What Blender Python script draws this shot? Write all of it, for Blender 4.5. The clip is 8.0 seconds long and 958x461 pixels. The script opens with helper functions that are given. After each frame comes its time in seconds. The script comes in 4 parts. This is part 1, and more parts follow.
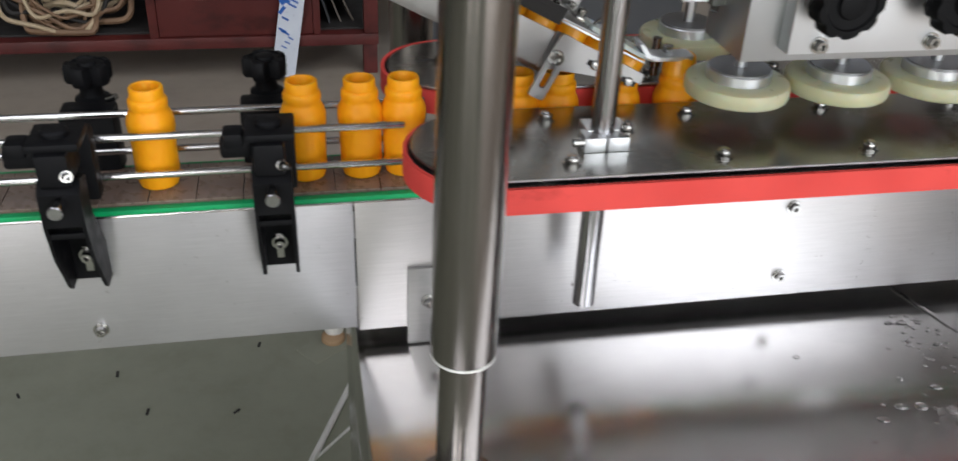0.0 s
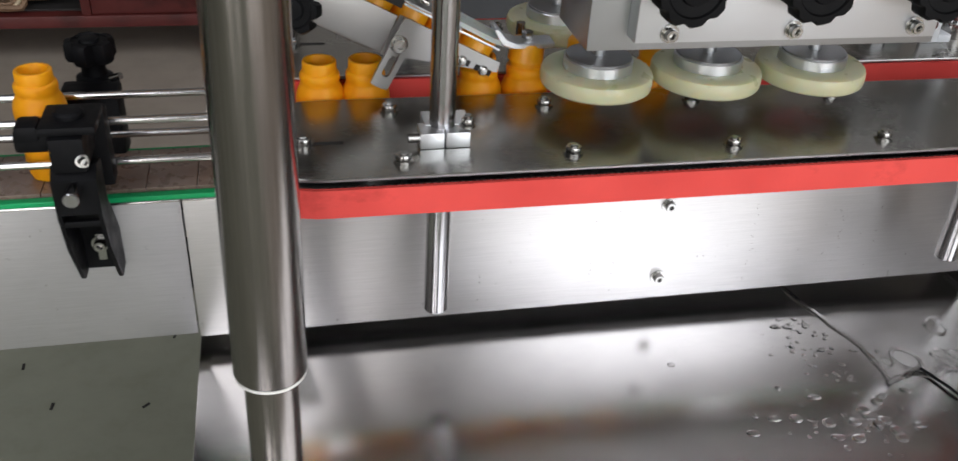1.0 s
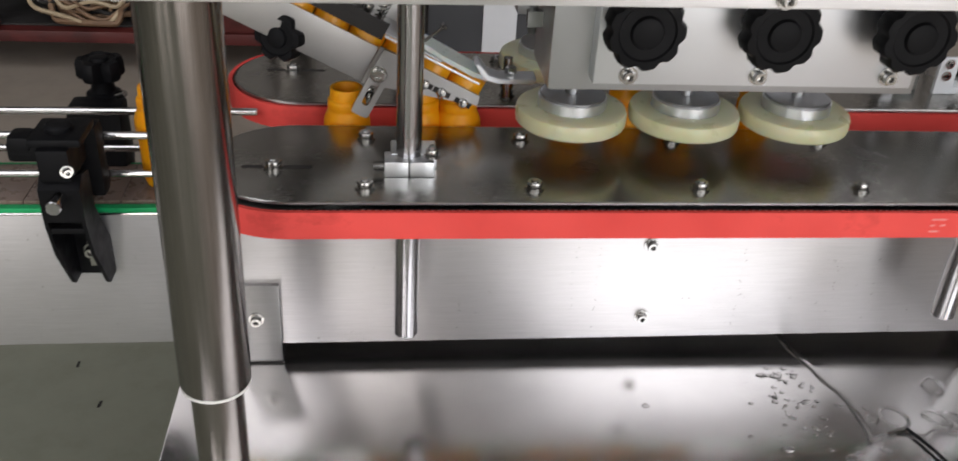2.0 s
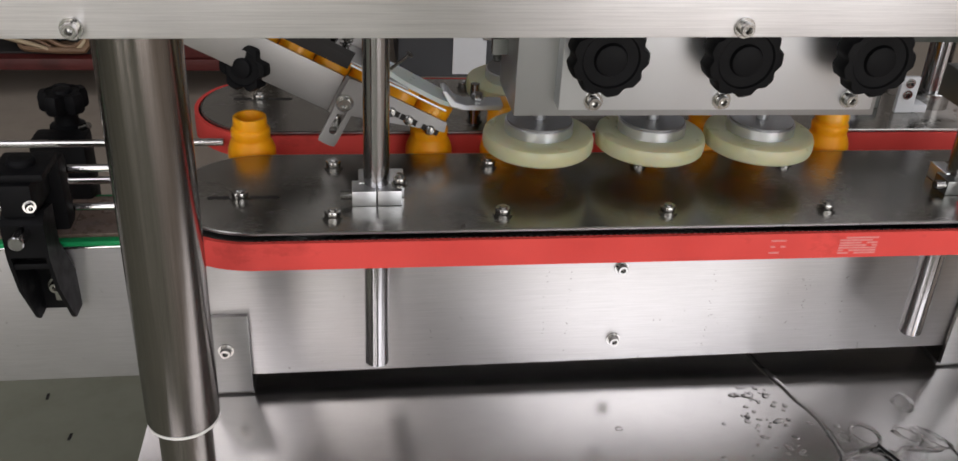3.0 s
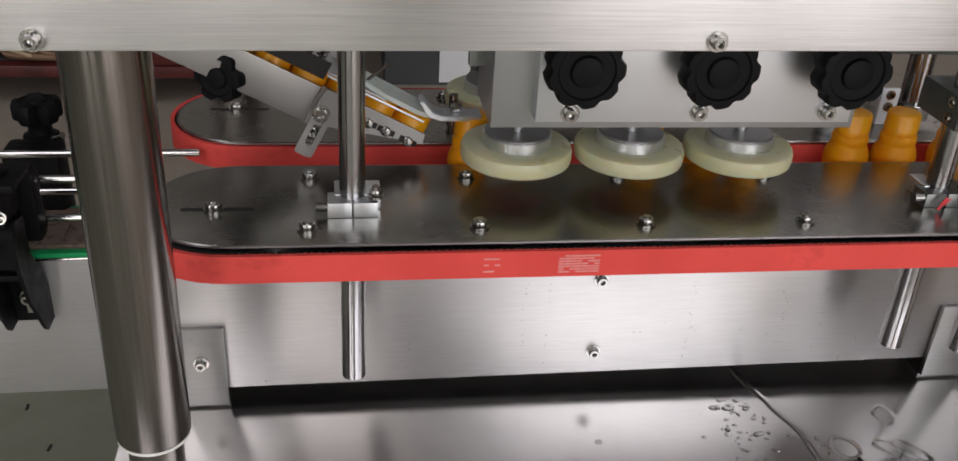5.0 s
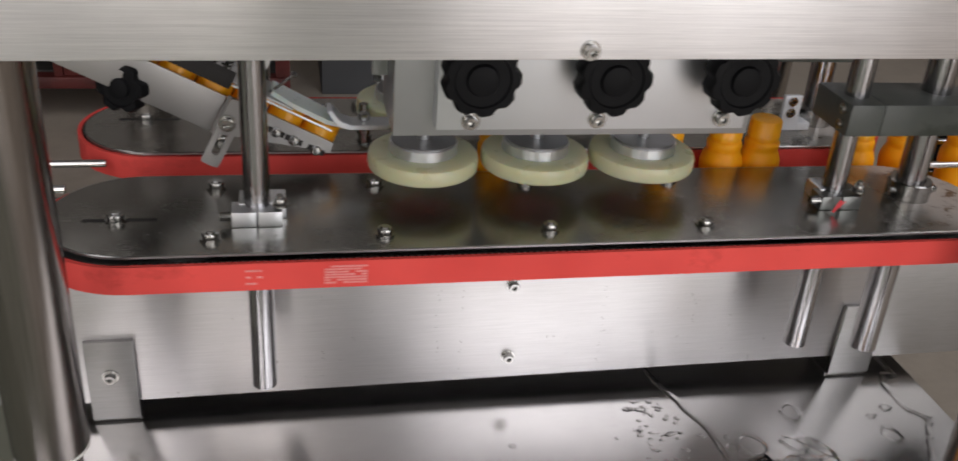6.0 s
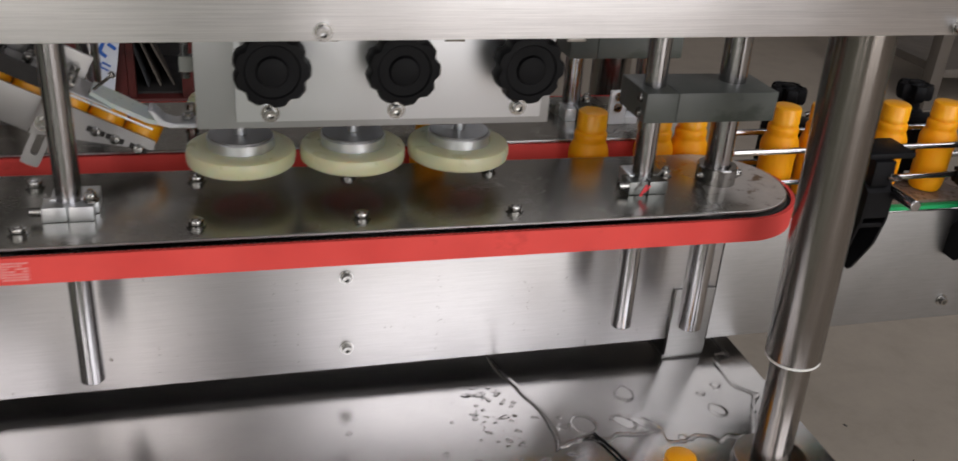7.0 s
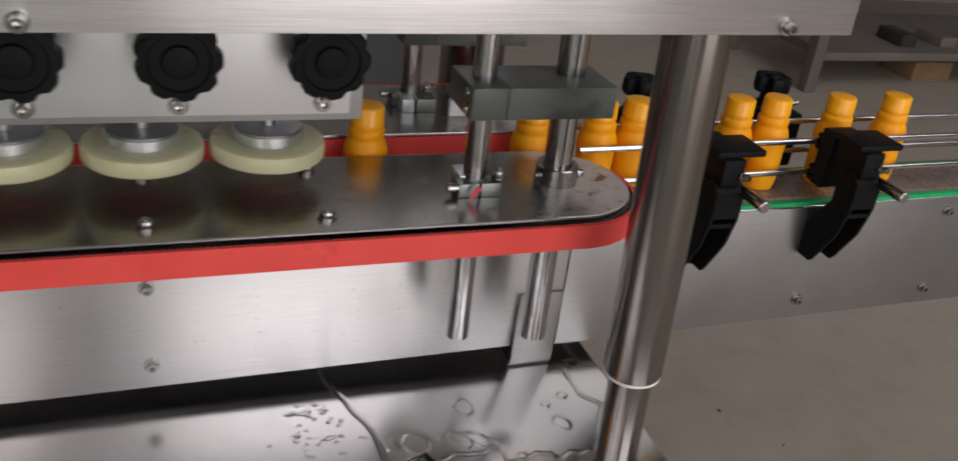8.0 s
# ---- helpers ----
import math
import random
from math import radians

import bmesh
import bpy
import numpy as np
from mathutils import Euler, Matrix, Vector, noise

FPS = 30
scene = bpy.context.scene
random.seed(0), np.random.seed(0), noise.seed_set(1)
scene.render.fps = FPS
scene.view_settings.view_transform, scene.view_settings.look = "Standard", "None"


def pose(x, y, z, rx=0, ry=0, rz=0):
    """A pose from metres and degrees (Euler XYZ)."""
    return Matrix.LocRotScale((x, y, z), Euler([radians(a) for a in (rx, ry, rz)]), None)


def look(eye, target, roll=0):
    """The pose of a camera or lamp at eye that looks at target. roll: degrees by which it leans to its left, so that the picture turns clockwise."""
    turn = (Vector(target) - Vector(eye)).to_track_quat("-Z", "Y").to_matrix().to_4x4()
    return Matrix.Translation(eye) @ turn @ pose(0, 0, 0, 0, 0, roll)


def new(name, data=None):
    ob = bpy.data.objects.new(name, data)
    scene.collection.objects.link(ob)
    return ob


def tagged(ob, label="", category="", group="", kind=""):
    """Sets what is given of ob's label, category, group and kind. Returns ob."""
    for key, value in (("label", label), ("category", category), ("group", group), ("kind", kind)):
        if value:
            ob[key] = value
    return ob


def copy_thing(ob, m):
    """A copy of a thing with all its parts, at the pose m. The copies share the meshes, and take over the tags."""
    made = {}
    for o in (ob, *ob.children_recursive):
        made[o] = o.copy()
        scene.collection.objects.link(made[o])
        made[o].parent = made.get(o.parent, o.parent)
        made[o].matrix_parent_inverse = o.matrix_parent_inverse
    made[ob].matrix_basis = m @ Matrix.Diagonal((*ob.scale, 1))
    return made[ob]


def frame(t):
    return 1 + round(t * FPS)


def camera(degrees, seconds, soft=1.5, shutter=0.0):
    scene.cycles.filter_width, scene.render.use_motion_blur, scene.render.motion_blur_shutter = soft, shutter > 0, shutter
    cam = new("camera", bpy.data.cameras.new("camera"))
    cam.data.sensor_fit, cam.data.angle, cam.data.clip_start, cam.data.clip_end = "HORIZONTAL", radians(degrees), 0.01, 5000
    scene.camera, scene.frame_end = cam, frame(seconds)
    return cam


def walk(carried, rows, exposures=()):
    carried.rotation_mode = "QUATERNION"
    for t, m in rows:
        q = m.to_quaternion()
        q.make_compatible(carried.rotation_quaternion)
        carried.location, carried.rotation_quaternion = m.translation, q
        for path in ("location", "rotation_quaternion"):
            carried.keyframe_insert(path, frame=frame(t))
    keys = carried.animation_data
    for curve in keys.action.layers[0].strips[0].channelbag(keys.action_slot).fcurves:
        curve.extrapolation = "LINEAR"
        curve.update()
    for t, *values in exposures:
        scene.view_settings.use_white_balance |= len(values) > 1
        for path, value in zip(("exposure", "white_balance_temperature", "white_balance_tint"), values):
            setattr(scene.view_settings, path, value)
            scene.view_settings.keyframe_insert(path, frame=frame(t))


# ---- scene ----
cam = camera(53.7, 8.0, shutter=0.4)

PATH = [
    (0, (0.018, -0.765, 1.289), (0.37, 0.917, 0.267), 2.5),
    (0.3, (0.069, -0.781, 1.297), (0.405, 0.893, 0.255), 2.6),
    (0.5, (0.091, -0.78, 1.293), (0.421, 0.899, 0.258), 2.1),
    (0.8, (0.119, -0.743, 1.285), (0.479, 0.933, 0.255), 3.4),
    (1, (0.137, -0.725, 1.277), (0.536, 0.925, 0.22), 3.6),
    (1.2, (0.156, -0.72, 1.282), (0.498, 0.941, 0.221), 2.4),
    (1.5, (0.192, -0.734, 1.286), (0.424, 0.955, 0.239), 1.5),
    (1.8, (0.222, -0.741, 1.287), (0.413, 0.958, 0.251), 2.6),
    (2, (0.232, -0.75, 1.291), (0.443, 0.959, 0.273), 3.5),
    (2.2, (0.234, -0.75, 1.294), (0.478, 0.963, 0.291), 3.7),
    (3.3, (0.239, -0.746, 1.296), (0.503, 0.982, 0.324), 3.2),
    (3.5, (0.241, -0.746, 1.296), (0.497, 0.986, 0.329), 3.2),
    (4, (0.246, -0.74, 1.296), (0.52, 0.988, 0.328), 3.3),
    (5.5, (0.247, -0.742, 1.298), (0.556, 0.986, 0.34), 4.3),
    (6, (0.277, -0.753, 1.301), (0.673, 0.967, 0.359), 4.6),
    (6.2, (0.292, -0.761, 1.302), (0.714, 0.954, 0.365), 4.7),
    (6.5, (0.313, -0.777, 1.303), (0.774, 0.932, 0.372), 4.9),
    (6.8, (0.348, -0.804, 1.302), (0.854, 0.895, 0.375), 5.1),
    (7, (0.37, -0.814, 1.299), (0.886, 0.899, 0.405), 4.7),
    (7.2, (0.389, -0.811, 1.303), (0.909, 0.903, 0.412), 3.9),
    (7.5, (0.404, -0.788, 1.298), (1.022, 0.89, 0.403), 6.5),
    (7.8, (0.438, -0.774, 1.297), (1.094, 0.877, 0.378), 7.0),
    (8, (0.46, -0.757, 1.295), (1.165, 0.871, 0.371), 7.7),
]
walk(cam, [(t, look(eye, target, roll)) for t, eye, target, roll in PATH],
     [(0.0, 0.32, 6150, 9), (0.5, 0.08, 6180, 9), (1.0, 0.22, 6230, 10), (1.5, 0.21, 6330, 11), (2.2, 0.1, 6400, 12), (3.5, -0.2, 6500, 13), (5.5, -0.2, 6500, 13), (6.5, -0.18, 6480, 13), (7.5, -0.27, 6480, 13), (8.0, -0.3, 6500, 14)])
WINDOW_W, ROOF_W = 46.0, 40.0
WINDOWS = ((-3.0, 1.3), (-1.1, 0.6), (2.4, 3.2))

# ---- world, sun, large lights ----
world = bpy.data.worlds.new("world")
scene.world = world
world.use_nodes = True
wn = world.node_tree.nodes
sky = wn.new("ShaderNodeTexSky")
sky.sky_type, sky.sun_disc, sky.sun_elevation, sky.sun_rotation = "NISHITA", False, radians(35), radians(200)
world.node_tree.links.new(sky.outputs[0], wn["Background"].inputs[0])
wn["Background"].inputs[1].default_value = 0.12


def area_lamp(name, m, sx, sy, watts, colour):
    lamp = bpy.data.lights.new(name, "AREA")
    lamp.shape, lamp.size, lamp.size_y, lamp.energy, lamp.color = "RECTANGLE", sx, sy, watts, colour
    ob = new(name, lamp)
    ob.matrix_world = m
    return ob


# daylight by tall windows inferred behind the camera; the roof lamps are added fill
for wx, ww in WINDOWS:
    area_lamp("window_daylight", look((wx, -4.78, 2.36), (wx, 0.0, 2.36)), ww, 4.66, WINDOW_W * ww, (1.0, 0.985, 0.97))
for rx, ry, wide, deep, share in ((-2.2, -2.75, 2.4, 3.9, 1.4), (3.6, -2.75, 4.6, 3.9, 3.6)):
    area_lamp("roof_fill", look((rx, ry, 4.95), (rx, ry + 0.01, 0.0)), wide, deep, ROOF_W * share, (1.0, 0.98, 0.96))


# ---- materials ----
def nodes_of(name):
    m = bpy.data.materials.new(name)
    m.use_nodes = True
    t = m.node_tree
    return m, t.nodes, t.links, t.nodes["Principled BSDF"]


def ramp_of(n, stops):
    r = n.new("ShaderNodeValToRGB")
    e = r.color_ramp.elements
    while len(e) < len(stops):
        e.new(0.5)
    for el, (p, c) in zip(e, stops):
        el.position, el.color = p, (c if len(c) == 4 else (*c, 1))
    return r


def noise_of(n, l, scale, detail=4, stretch=(1, 1, 1), rough=0.55):
    tc, mp, nz = n.new("ShaderNodeTexCoord"), n.new("ShaderNodeMapping"), n.new("ShaderNodeTexNoise")
    mp.inputs["Scale"].default_value = stretch
    nz.inputs["Scale"].default_value, nz.inputs["Detail"].default_value, nz.inputs["Roughness"].default_value = scale, detail, rough
    l.new(tc.outputs["Object"], mp.inputs[0])
    l.new(mp.outputs[0], nz.inputs["Vector"])
    return nz.outputs["Fac"]


def spread(n, l, fac, lo, hi, at=(0.3, 0.7)):
    r = n.new("ShaderNodeMapRange")
    r.inputs[1].default_value, r.inputs[2].default_value = at
    r.inputs[3].default_value, r.inputs[4].default_value = lo, hi
    l.new(fac, r.inputs[0])
    return r.outputs[0]


def bump(n, l, p, fac, strength, dist):
    b = n.new("ShaderNodeBump")
    b.inputs["Strength"].default_value, b.inputs["Distance"].default_value = strength, dist
    l.new(fac, b.inputs["Height"])
    if p.inputs["Normal"].links:
        l.new(p.inputs["Normal"].links[0].from_socket, b.inputs["Normal"])
    l.new(b.outputs[0], p.inputs["Normal"])


def metal(name, colour, rough=(0.15, 0.3), grain=(1, 1, 1), grain_scale=300, grain_bump=0.15, stain=0.12, aniso=0.0, mid_scale=25, streak=0.0, specks=0.0, wave=0.0):
    """Steel or aluminium with a brushed grain, stains and uneven gloss."""
    m, n, l, p = nodes_of(name)
    p.inputs["Metallic"].default_value = 1
    big = noise_of(n, l, 9, 5)
    r = ramp_of(n, [(0.3, tuple(c * (1 - stain) for c in colour)), (0.7, colour)])
    l.new(big, r.inputs[0])
    l.new(r.outputs[0], p.inputs["Base Color"])
    fine = noise_of(n, l, grain_scale, 3, grain)
    if streak:
        mx = n.new("ShaderNodeMix")
        mx.data_type, mx.blend_type = "RGBA", "MULTIPLY"
        mx.inputs[0].default_value = 1
        g = ramp_of(n, [(0.3, (1 - streak,) * 3), (0.65, (1, 1, 1))])
        l.new(noise_of(n, l, grain_scale * 0.5, 5, grain, 0.7), g.inputs[0])
        l.new(r.outputs[0], mx.inputs[6])
        l.new(g.outputs[0], mx.inputs[7])
        l.new(mx.outputs[2], p.inputs["Base Color"])
    if specks:
        sp = n.new("ShaderNodeMix")
        sp.data_type, sp.blend_type = "RGBA", "MULTIPLY"
        dots = ramp_of(n, [(0.67, (1, 1, 1)), (0.72, (1 - specks, 1 - specks * 1.05, 1 - specks * 1.1))])
        l.new(noise_of(n, l, 140, 3, (1, 1, 0.7)), dots.inputs[0])
        l.new(spread(n, l, noise_of(n, l, 11, 3), 0.0, 1.0, (0.45, 0.62)), sp.inputs[0])
        l.new(p.inputs["Base Color"].links[0].from_socket, sp.inputs[6])
        l.new(dots.outputs[0], sp.inputs[7])
        l.new(sp.outputs[2], p.inputs["Base Color"])
    mid = noise_of(n, l, mid_scale, 4)
    add = n.new("ShaderNodeMath")
    add.operation = "ADD"
    l.new(spread(n, l, fine, rough[0] * 0.5, rough[1] * 0.5), add.inputs[0])
    l.new(spread(n, l, mid, rough[0] * 0.5, rough[1] * 0.5), add.inputs[1])
    l.new(add.outputs[0], p.inputs["Roughness"])
    p.inputs["Anisotropic"].default_value, p.inputs["Anisotropic Rotation"].default_value = aniso, 0.25
    if wave:
        bump(n, l, p, noise_of(n, l, 5, 2, (1, 1, 0.6)), wave, 0.004)
    if grain_bump:
        bump(n, l, p, fine, grain_bump, 0.0002)
    return m


def plastic(name, a, b, rough=(0.35, 0.5), scale=18, relief=0.1, relief_scale=260, sss=0.0, sss_r=(0.01, 0.005, 0.003), spec=0.5):
    m, n, l, p = nodes_of(name)
    big = noise_of(n, l, scale, 6)
    r = ramp_of(n, [(0.3, a), (0.7, b)])
    l.new(big, r.inputs[0])
    l.new(r.outputs[0], p.inputs["Base Color"])
    l.new(spread(n, l, noise_of(n, l, scale * 4, 4), *rough), p.inputs["Roughness"])
    p.inputs["Specular IOR Level"].default_value = spec
    if sss:
        p.inputs["Subsurface Weight"].default_value, p.inputs["Subsurface Radius"].default_value = sss, (1, 0.6, 0.3)
        p.inputs["Subsurface Scale"].default_value = sss_r[0]
    if relief:
        bump(n, l, p, noise_of(n, l, relief_scale, 3), relief, 0.0004)
    return m


STEEL_X = metal("brushed steel, grain along the line", (0.57, 0.553, 0.547), (0.33, 0.42), (0.015, 1, 1), 2600, 0.04, 0.1, 0.75, mid_scale=7, streak=0.16, specks=0.5, wave=0.3)
# same brushed steel for the beams, their brighter lighting put into a lighter colour
STEEL_BEAM = metal("brushed steel, lightened", (0.84, 0.82, 0.815), (0.3, 0.4), (0.015, 1, 1), 2600, 0.04, 0.16, 0.75, mid_scale=6, streak=0.2, wave=1.0)
STEEL_SIDE = metal("satin steel sheet", (0.6, 0.587, 0.592), (0.34, 0.43), (0.02, 1, 1), 2600, 0.04, 0.16, 0.7, mid_scale=6, streak=0.14, specks=0.4, wave=0.3)
# darker steel: the dimmer look of right plates and brackets is put into colour
STEEL_DULL = metal("darkened steel sheet", (0.31, 0.302, 0.295), (0.36, 0.46), (0.05, 1, 1), 1500, 0.04, 0.16, 0.5, mid_scale=8, streak=0.12, specks=0.3, wave=0.3)
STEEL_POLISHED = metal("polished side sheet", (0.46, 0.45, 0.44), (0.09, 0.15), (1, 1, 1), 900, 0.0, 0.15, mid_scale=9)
STEEL_PLATE = metal("rolled steel plate", (0.38, 0.37, 0.345), (0.2, 0.3), (0.08, 1, 1), 2500, 0.04, 0.2)
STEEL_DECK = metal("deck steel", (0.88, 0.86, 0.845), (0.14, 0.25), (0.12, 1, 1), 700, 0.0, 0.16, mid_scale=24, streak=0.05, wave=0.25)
STEEL_TUBE = metal("ground steel tube", (0.31, 0.285, 0.265), (0.17, 0.24), (1, 1, 0.01), 1600, 0.05, 0.1, 0.75, streak=0.28)
CHROME = metal("bright steel rod", (0.46, 0.45, 0.455), (0.14, 0.2), (1, 1, 0.02), 900, 0.02, 0.05, 0.75, streak=0.15)
CHROME_X = metal("bright guide rod", (0.7, 0.68, 0.67), (0.12, 0.2), (0.05, 1, 1), 400, 0.03, 0.06)
BOLT = metal("zinc bolt", (0.44, 0.43, 0.41), (0.12, 0.24), (1, 1, 1), 400, 0.1, 0.2)
ALU = metal("milled aluminium", (0.74, 0.755, 0.77), (0.28, 0.42), (0.05, 1, 1), 500, 0.1, 0.06)
ALU_DARK = metal("grey anodised block", (0.27, 0.28, 0.27), (0.3, 0.42), (0.05, 1, 1), 500, 0.1, 0.15)
ALU_BODY = metal("grey milled aluminium", (0.5, 0.51, 0.52), (0.3, 0.42), (0.05, 1, 1), 500, 0.1, 0.1)
GREY_TURNED = metal("turned steel, darkened", (0.38, 0.38, 0.385), (0.42, 0.55), (1, 1, 1), 500, 0.1, 0.12)
ALU_WHITE = metal("bead-blasted sheet", (0.81, 0.83, 0.86), (0.3, 0.42), (1, 1, 1), 900, 0.1, 0.08)
SHEET = metal("dull chute sheet", (0.43, 0.42, 0.41), (0.36, 0.5), (0.1, 1, 1), 900, 0.1, 0.12)
RED = plastic("red rubber belt", (0.64, 0.058, 0.048), (0.78, 0.085, 0.07), (0.65, 0.85), 14, 0.25, 500, spec=0.3)
BLACK_RUBBER = plastic("black rubber", (0.012, 0.012, 0.012), (0.02, 0.02, 0.02), (0.6, 0.8), 20, 0.2)
BLACK = plastic("black nylon", (0.003, 0.003, 0.0035), (0.006, 0.006, 0.007), (0.45, 0.62), 22, 0.2, 500, spec=0.14)
ORANGE = plastic("orange bottle plastic", (0.84, 0.33, 0.002), (0.9, 0.38, 0.003), (0.4, 0.52), 20, 0.12, 120, sss=0.25, sss_r=(0.006,), spec=0.3)
CAP = plastic("orange cap plastic", (0.84, 0.34, 0.004), (0.9, 0.4, 0.006), (0.3, 0.4), 30, 0.06, 150, sss=0.2, sss_r=(0.005,), spec=0.5)
TYRE = plastic("clear polyurethane", (0.5, 0.5, 0.31), (0.58, 0.57, 0.38), (0.25, 0.4), 14, 0.1, 200, sss=0.6, sss_r=(0.015,))
CHAIN = plastic("brown chain plastic", (0.15, 0.105, 0.08), (0.21, 0.155, 0.125), (0.22, 0.38), 22, 0.2, 300)
GREEN = plastic("green wear strip", (0.0, 0.30, 0.085), (0.004, 0.37, 0.12), (0.4, 0.55), 12, 0.1)
WHITE_SEAL = plastic("white seal", (0.72, 0.71, 0.66), (0.8, 0.79, 0.75), (0.5, 0.6), 30, 0.1)
LEAF = plastic("milky plastic", (0.6, 0.66, 0.62), (0.68, 0.73, 0.69), (0.25, 0.4), 30, 0.1, 200, sss=0.3, sss_r=(0.004,))
WHITE_PAINT = plastic("white paint", (0.68, 0.69, 0.7), (0.76, 0.77, 0.78), (0.45, 0.6), 5, 0.1)
MARK = plastic("white belt print", (0.72, 0.2, 0.18), (0.76, 0.32, 0.3), (0.7, 0.85), 300, 0.1)
MAROON = plastic("dark red enamel", (0.065, 0.011, 0.01), (0.12, 0.019, 0.016), (0.4, 0.6), 4, 0.15, 60)
DARK_GREY = plastic("dark grey enamel", (0.05, 0.052, 0.056), (0.07, 0.072, 0.076), (0.45, 0.6), 3, 0.1)
# near-black: shade painted into hollows and slots, also plain dark parts
SHADE = plastic("hollow shade and dark parts", (0.02, 0.018, 0.017), (0.03, 0.027, 0.025), (0.7, 0.9), 5, 0.1)
STRAP = plastic("tan strapping", (0.38, 0.28, 0.17), (0.55, 0.45, 0.3), (0.5, 0.7), 12, 0.2)
STRAP_DARK = plastic("brown strapping", (0.16, 0.09, 0.05), (0.26, 0.16, 0.09), (0.5, 0.7), 12, 0.2)
FILM = plastic("printed protective film", (0.62, 0.66, 0.74), (0.7, 0.74, 0.8), (0.25, 0.4), 12, 0.2)
BLUE = plastic("blue print", (0.02, 0.1, 0.42), (0.03, 0.14, 0.5), (0.3, 0.5), 12, 0.1)
WOOD = plastic("raw timber", (0.3, 0.19, 0.1), (0.42, 0.28, 0.16), (0.6, 0.8), 6, 0.3, 120)
TABLE = plastic("grey-brown painted steel", (0.11, 0.095, 0.08), (0.15, 0.13, 0.11), (0.5, 0.7), 5, 0.15)
CARD = plastic("brown card", (0.2, 0.12, 0.06), (0.27, 0.17, 0.09), (0.7, 0.85), 8, 0.15)
PLASTER = plastic("grey plaster", (0.3, 0.285, 0.27), (0.38, 0.36, 0.345), (0.7, 0.9), 1.2, 0.2, 40)
ROOF = plastic("roof sheet", (0.2, 0.2, 0.2), (0.26, 0.26, 0.26), (0.6, 0.8), 1.0, 0.1, 30)
PVC = plastic("dark grey block", (0.06, 0.066, 0.06), (0.1, 0.108, 0.096), (0.35, 0.5), 12, 0.15, 300)
SPOT = plastic("dried water spot", (0.2, 0.19, 0.175), (0.3, 0.28, 0.26), (0.4, 0.6), 40, 0.0)
RED_INK = plastic("red ink", (0.6, 0.03, 0.04), (0.7, 0.05, 0.06), (0.5, 0.6), 60, 0.1)


def floor_material():
    m, n, l, p = nodes_of("worn painted concrete")
    big, mid, fine = noise_of(n, l, 0.5, 4), noise_of(n, l, 9, 8, rough=0.7), noise_of(n, l, 60, 5)
    a = ramp_of(n, [(0.35, (0.28, 0.285, 0.222)), (0.65, (0.37, 0.32, 0.262))])
    tc, sep, ad = n.new("ShaderNodeTexCoord"), n.new("ShaderNodeSeparateXYZ"), n.new("ShaderNodeMath")
    l.new(tc.outputs["Object"], sep.inputs[0])
    ad.operation = "MULTIPLY_ADD"
    ad.inputs[1].default_value = 0.35
    l.new(big, ad.inputs[0])
    both = n.new("ShaderNodeMath")
    both.operation = "MAXIMUM"
    l.new(spread(n, l, sep.outputs["X"], 0.15, 0.55, (0.2, 1.0)), both.inputs[0])
    l.new(spread(n, l, sep.outputs["Y"], 0.15, 0.55, (0.95, 1.35)), both.inputs[1])
    l.new(both.outputs[0], ad.inputs[2])
    l.new(ad.outputs[0], a.inputs[0])
    b = ramp_of(n, [(0.3, (0.84, 0.84, 0.82)), (0.5, (0.97, 0.97, 0.97)), (0.72, (1.06, 1.06, 1.05))])
    l.new(mid, b.inputs[0])
    mx = n.new("ShaderNodeMix")
    mx.data_type, mx.blend_type = "RGBA", "MULTIPLY"
    mx.inputs[0].default_value = 1
    l.new(a.outputs[0], mx.inputs[6])
    l.new(b.outputs[0], mx.inputs[7])
    l.new(mx.outputs[2], p.inputs["Base Color"])
    l.new(spread(n, l, mid, 0.55, 0.75), p.inputs["Roughness"])
    p.inputs["Specular IOR Level"].default_value = 0.35
    bump(n, l, p, fine, 0.2, 0.001)
    return m


FLOOR = floor_material()


def smudges(m, dark, scale, at):
    """Greasy dark smudges with soft edges over a material."""
    n, l = m.node_tree.nodes, m.node_tree.links
    p = n["Principled BSDF"]
    mx, g = n.new("ShaderNodeMix"), ramp_of(n, [(at, (1, 1, 1)), (at + 0.12, dark)])
    mx.data_type, mx.blend_type = "RGBA", "MULTIPLY"
    mx.inputs[0].default_value = 1
    l.new(noise_of(n, l, scale, 6, (1, 1, 1.6), 0.6), g.inputs[0])
    l.new(p.inputs["Base Color"].links[0].from_socket, mx.inputs[6])
    l.new(g.outputs[0], mx.inputs[7])
    l.new(mx.outputs[2], p.inputs["Base Color"])


smudges(RED, (0.7, 0.6, 0.6), 14, 0.62)
smudges(PVC, (0.55, 0.6, 0.55), 22, 0.5)
smudges(MAROON, (0.6, 0.6, 0.6), 6, 0.5)


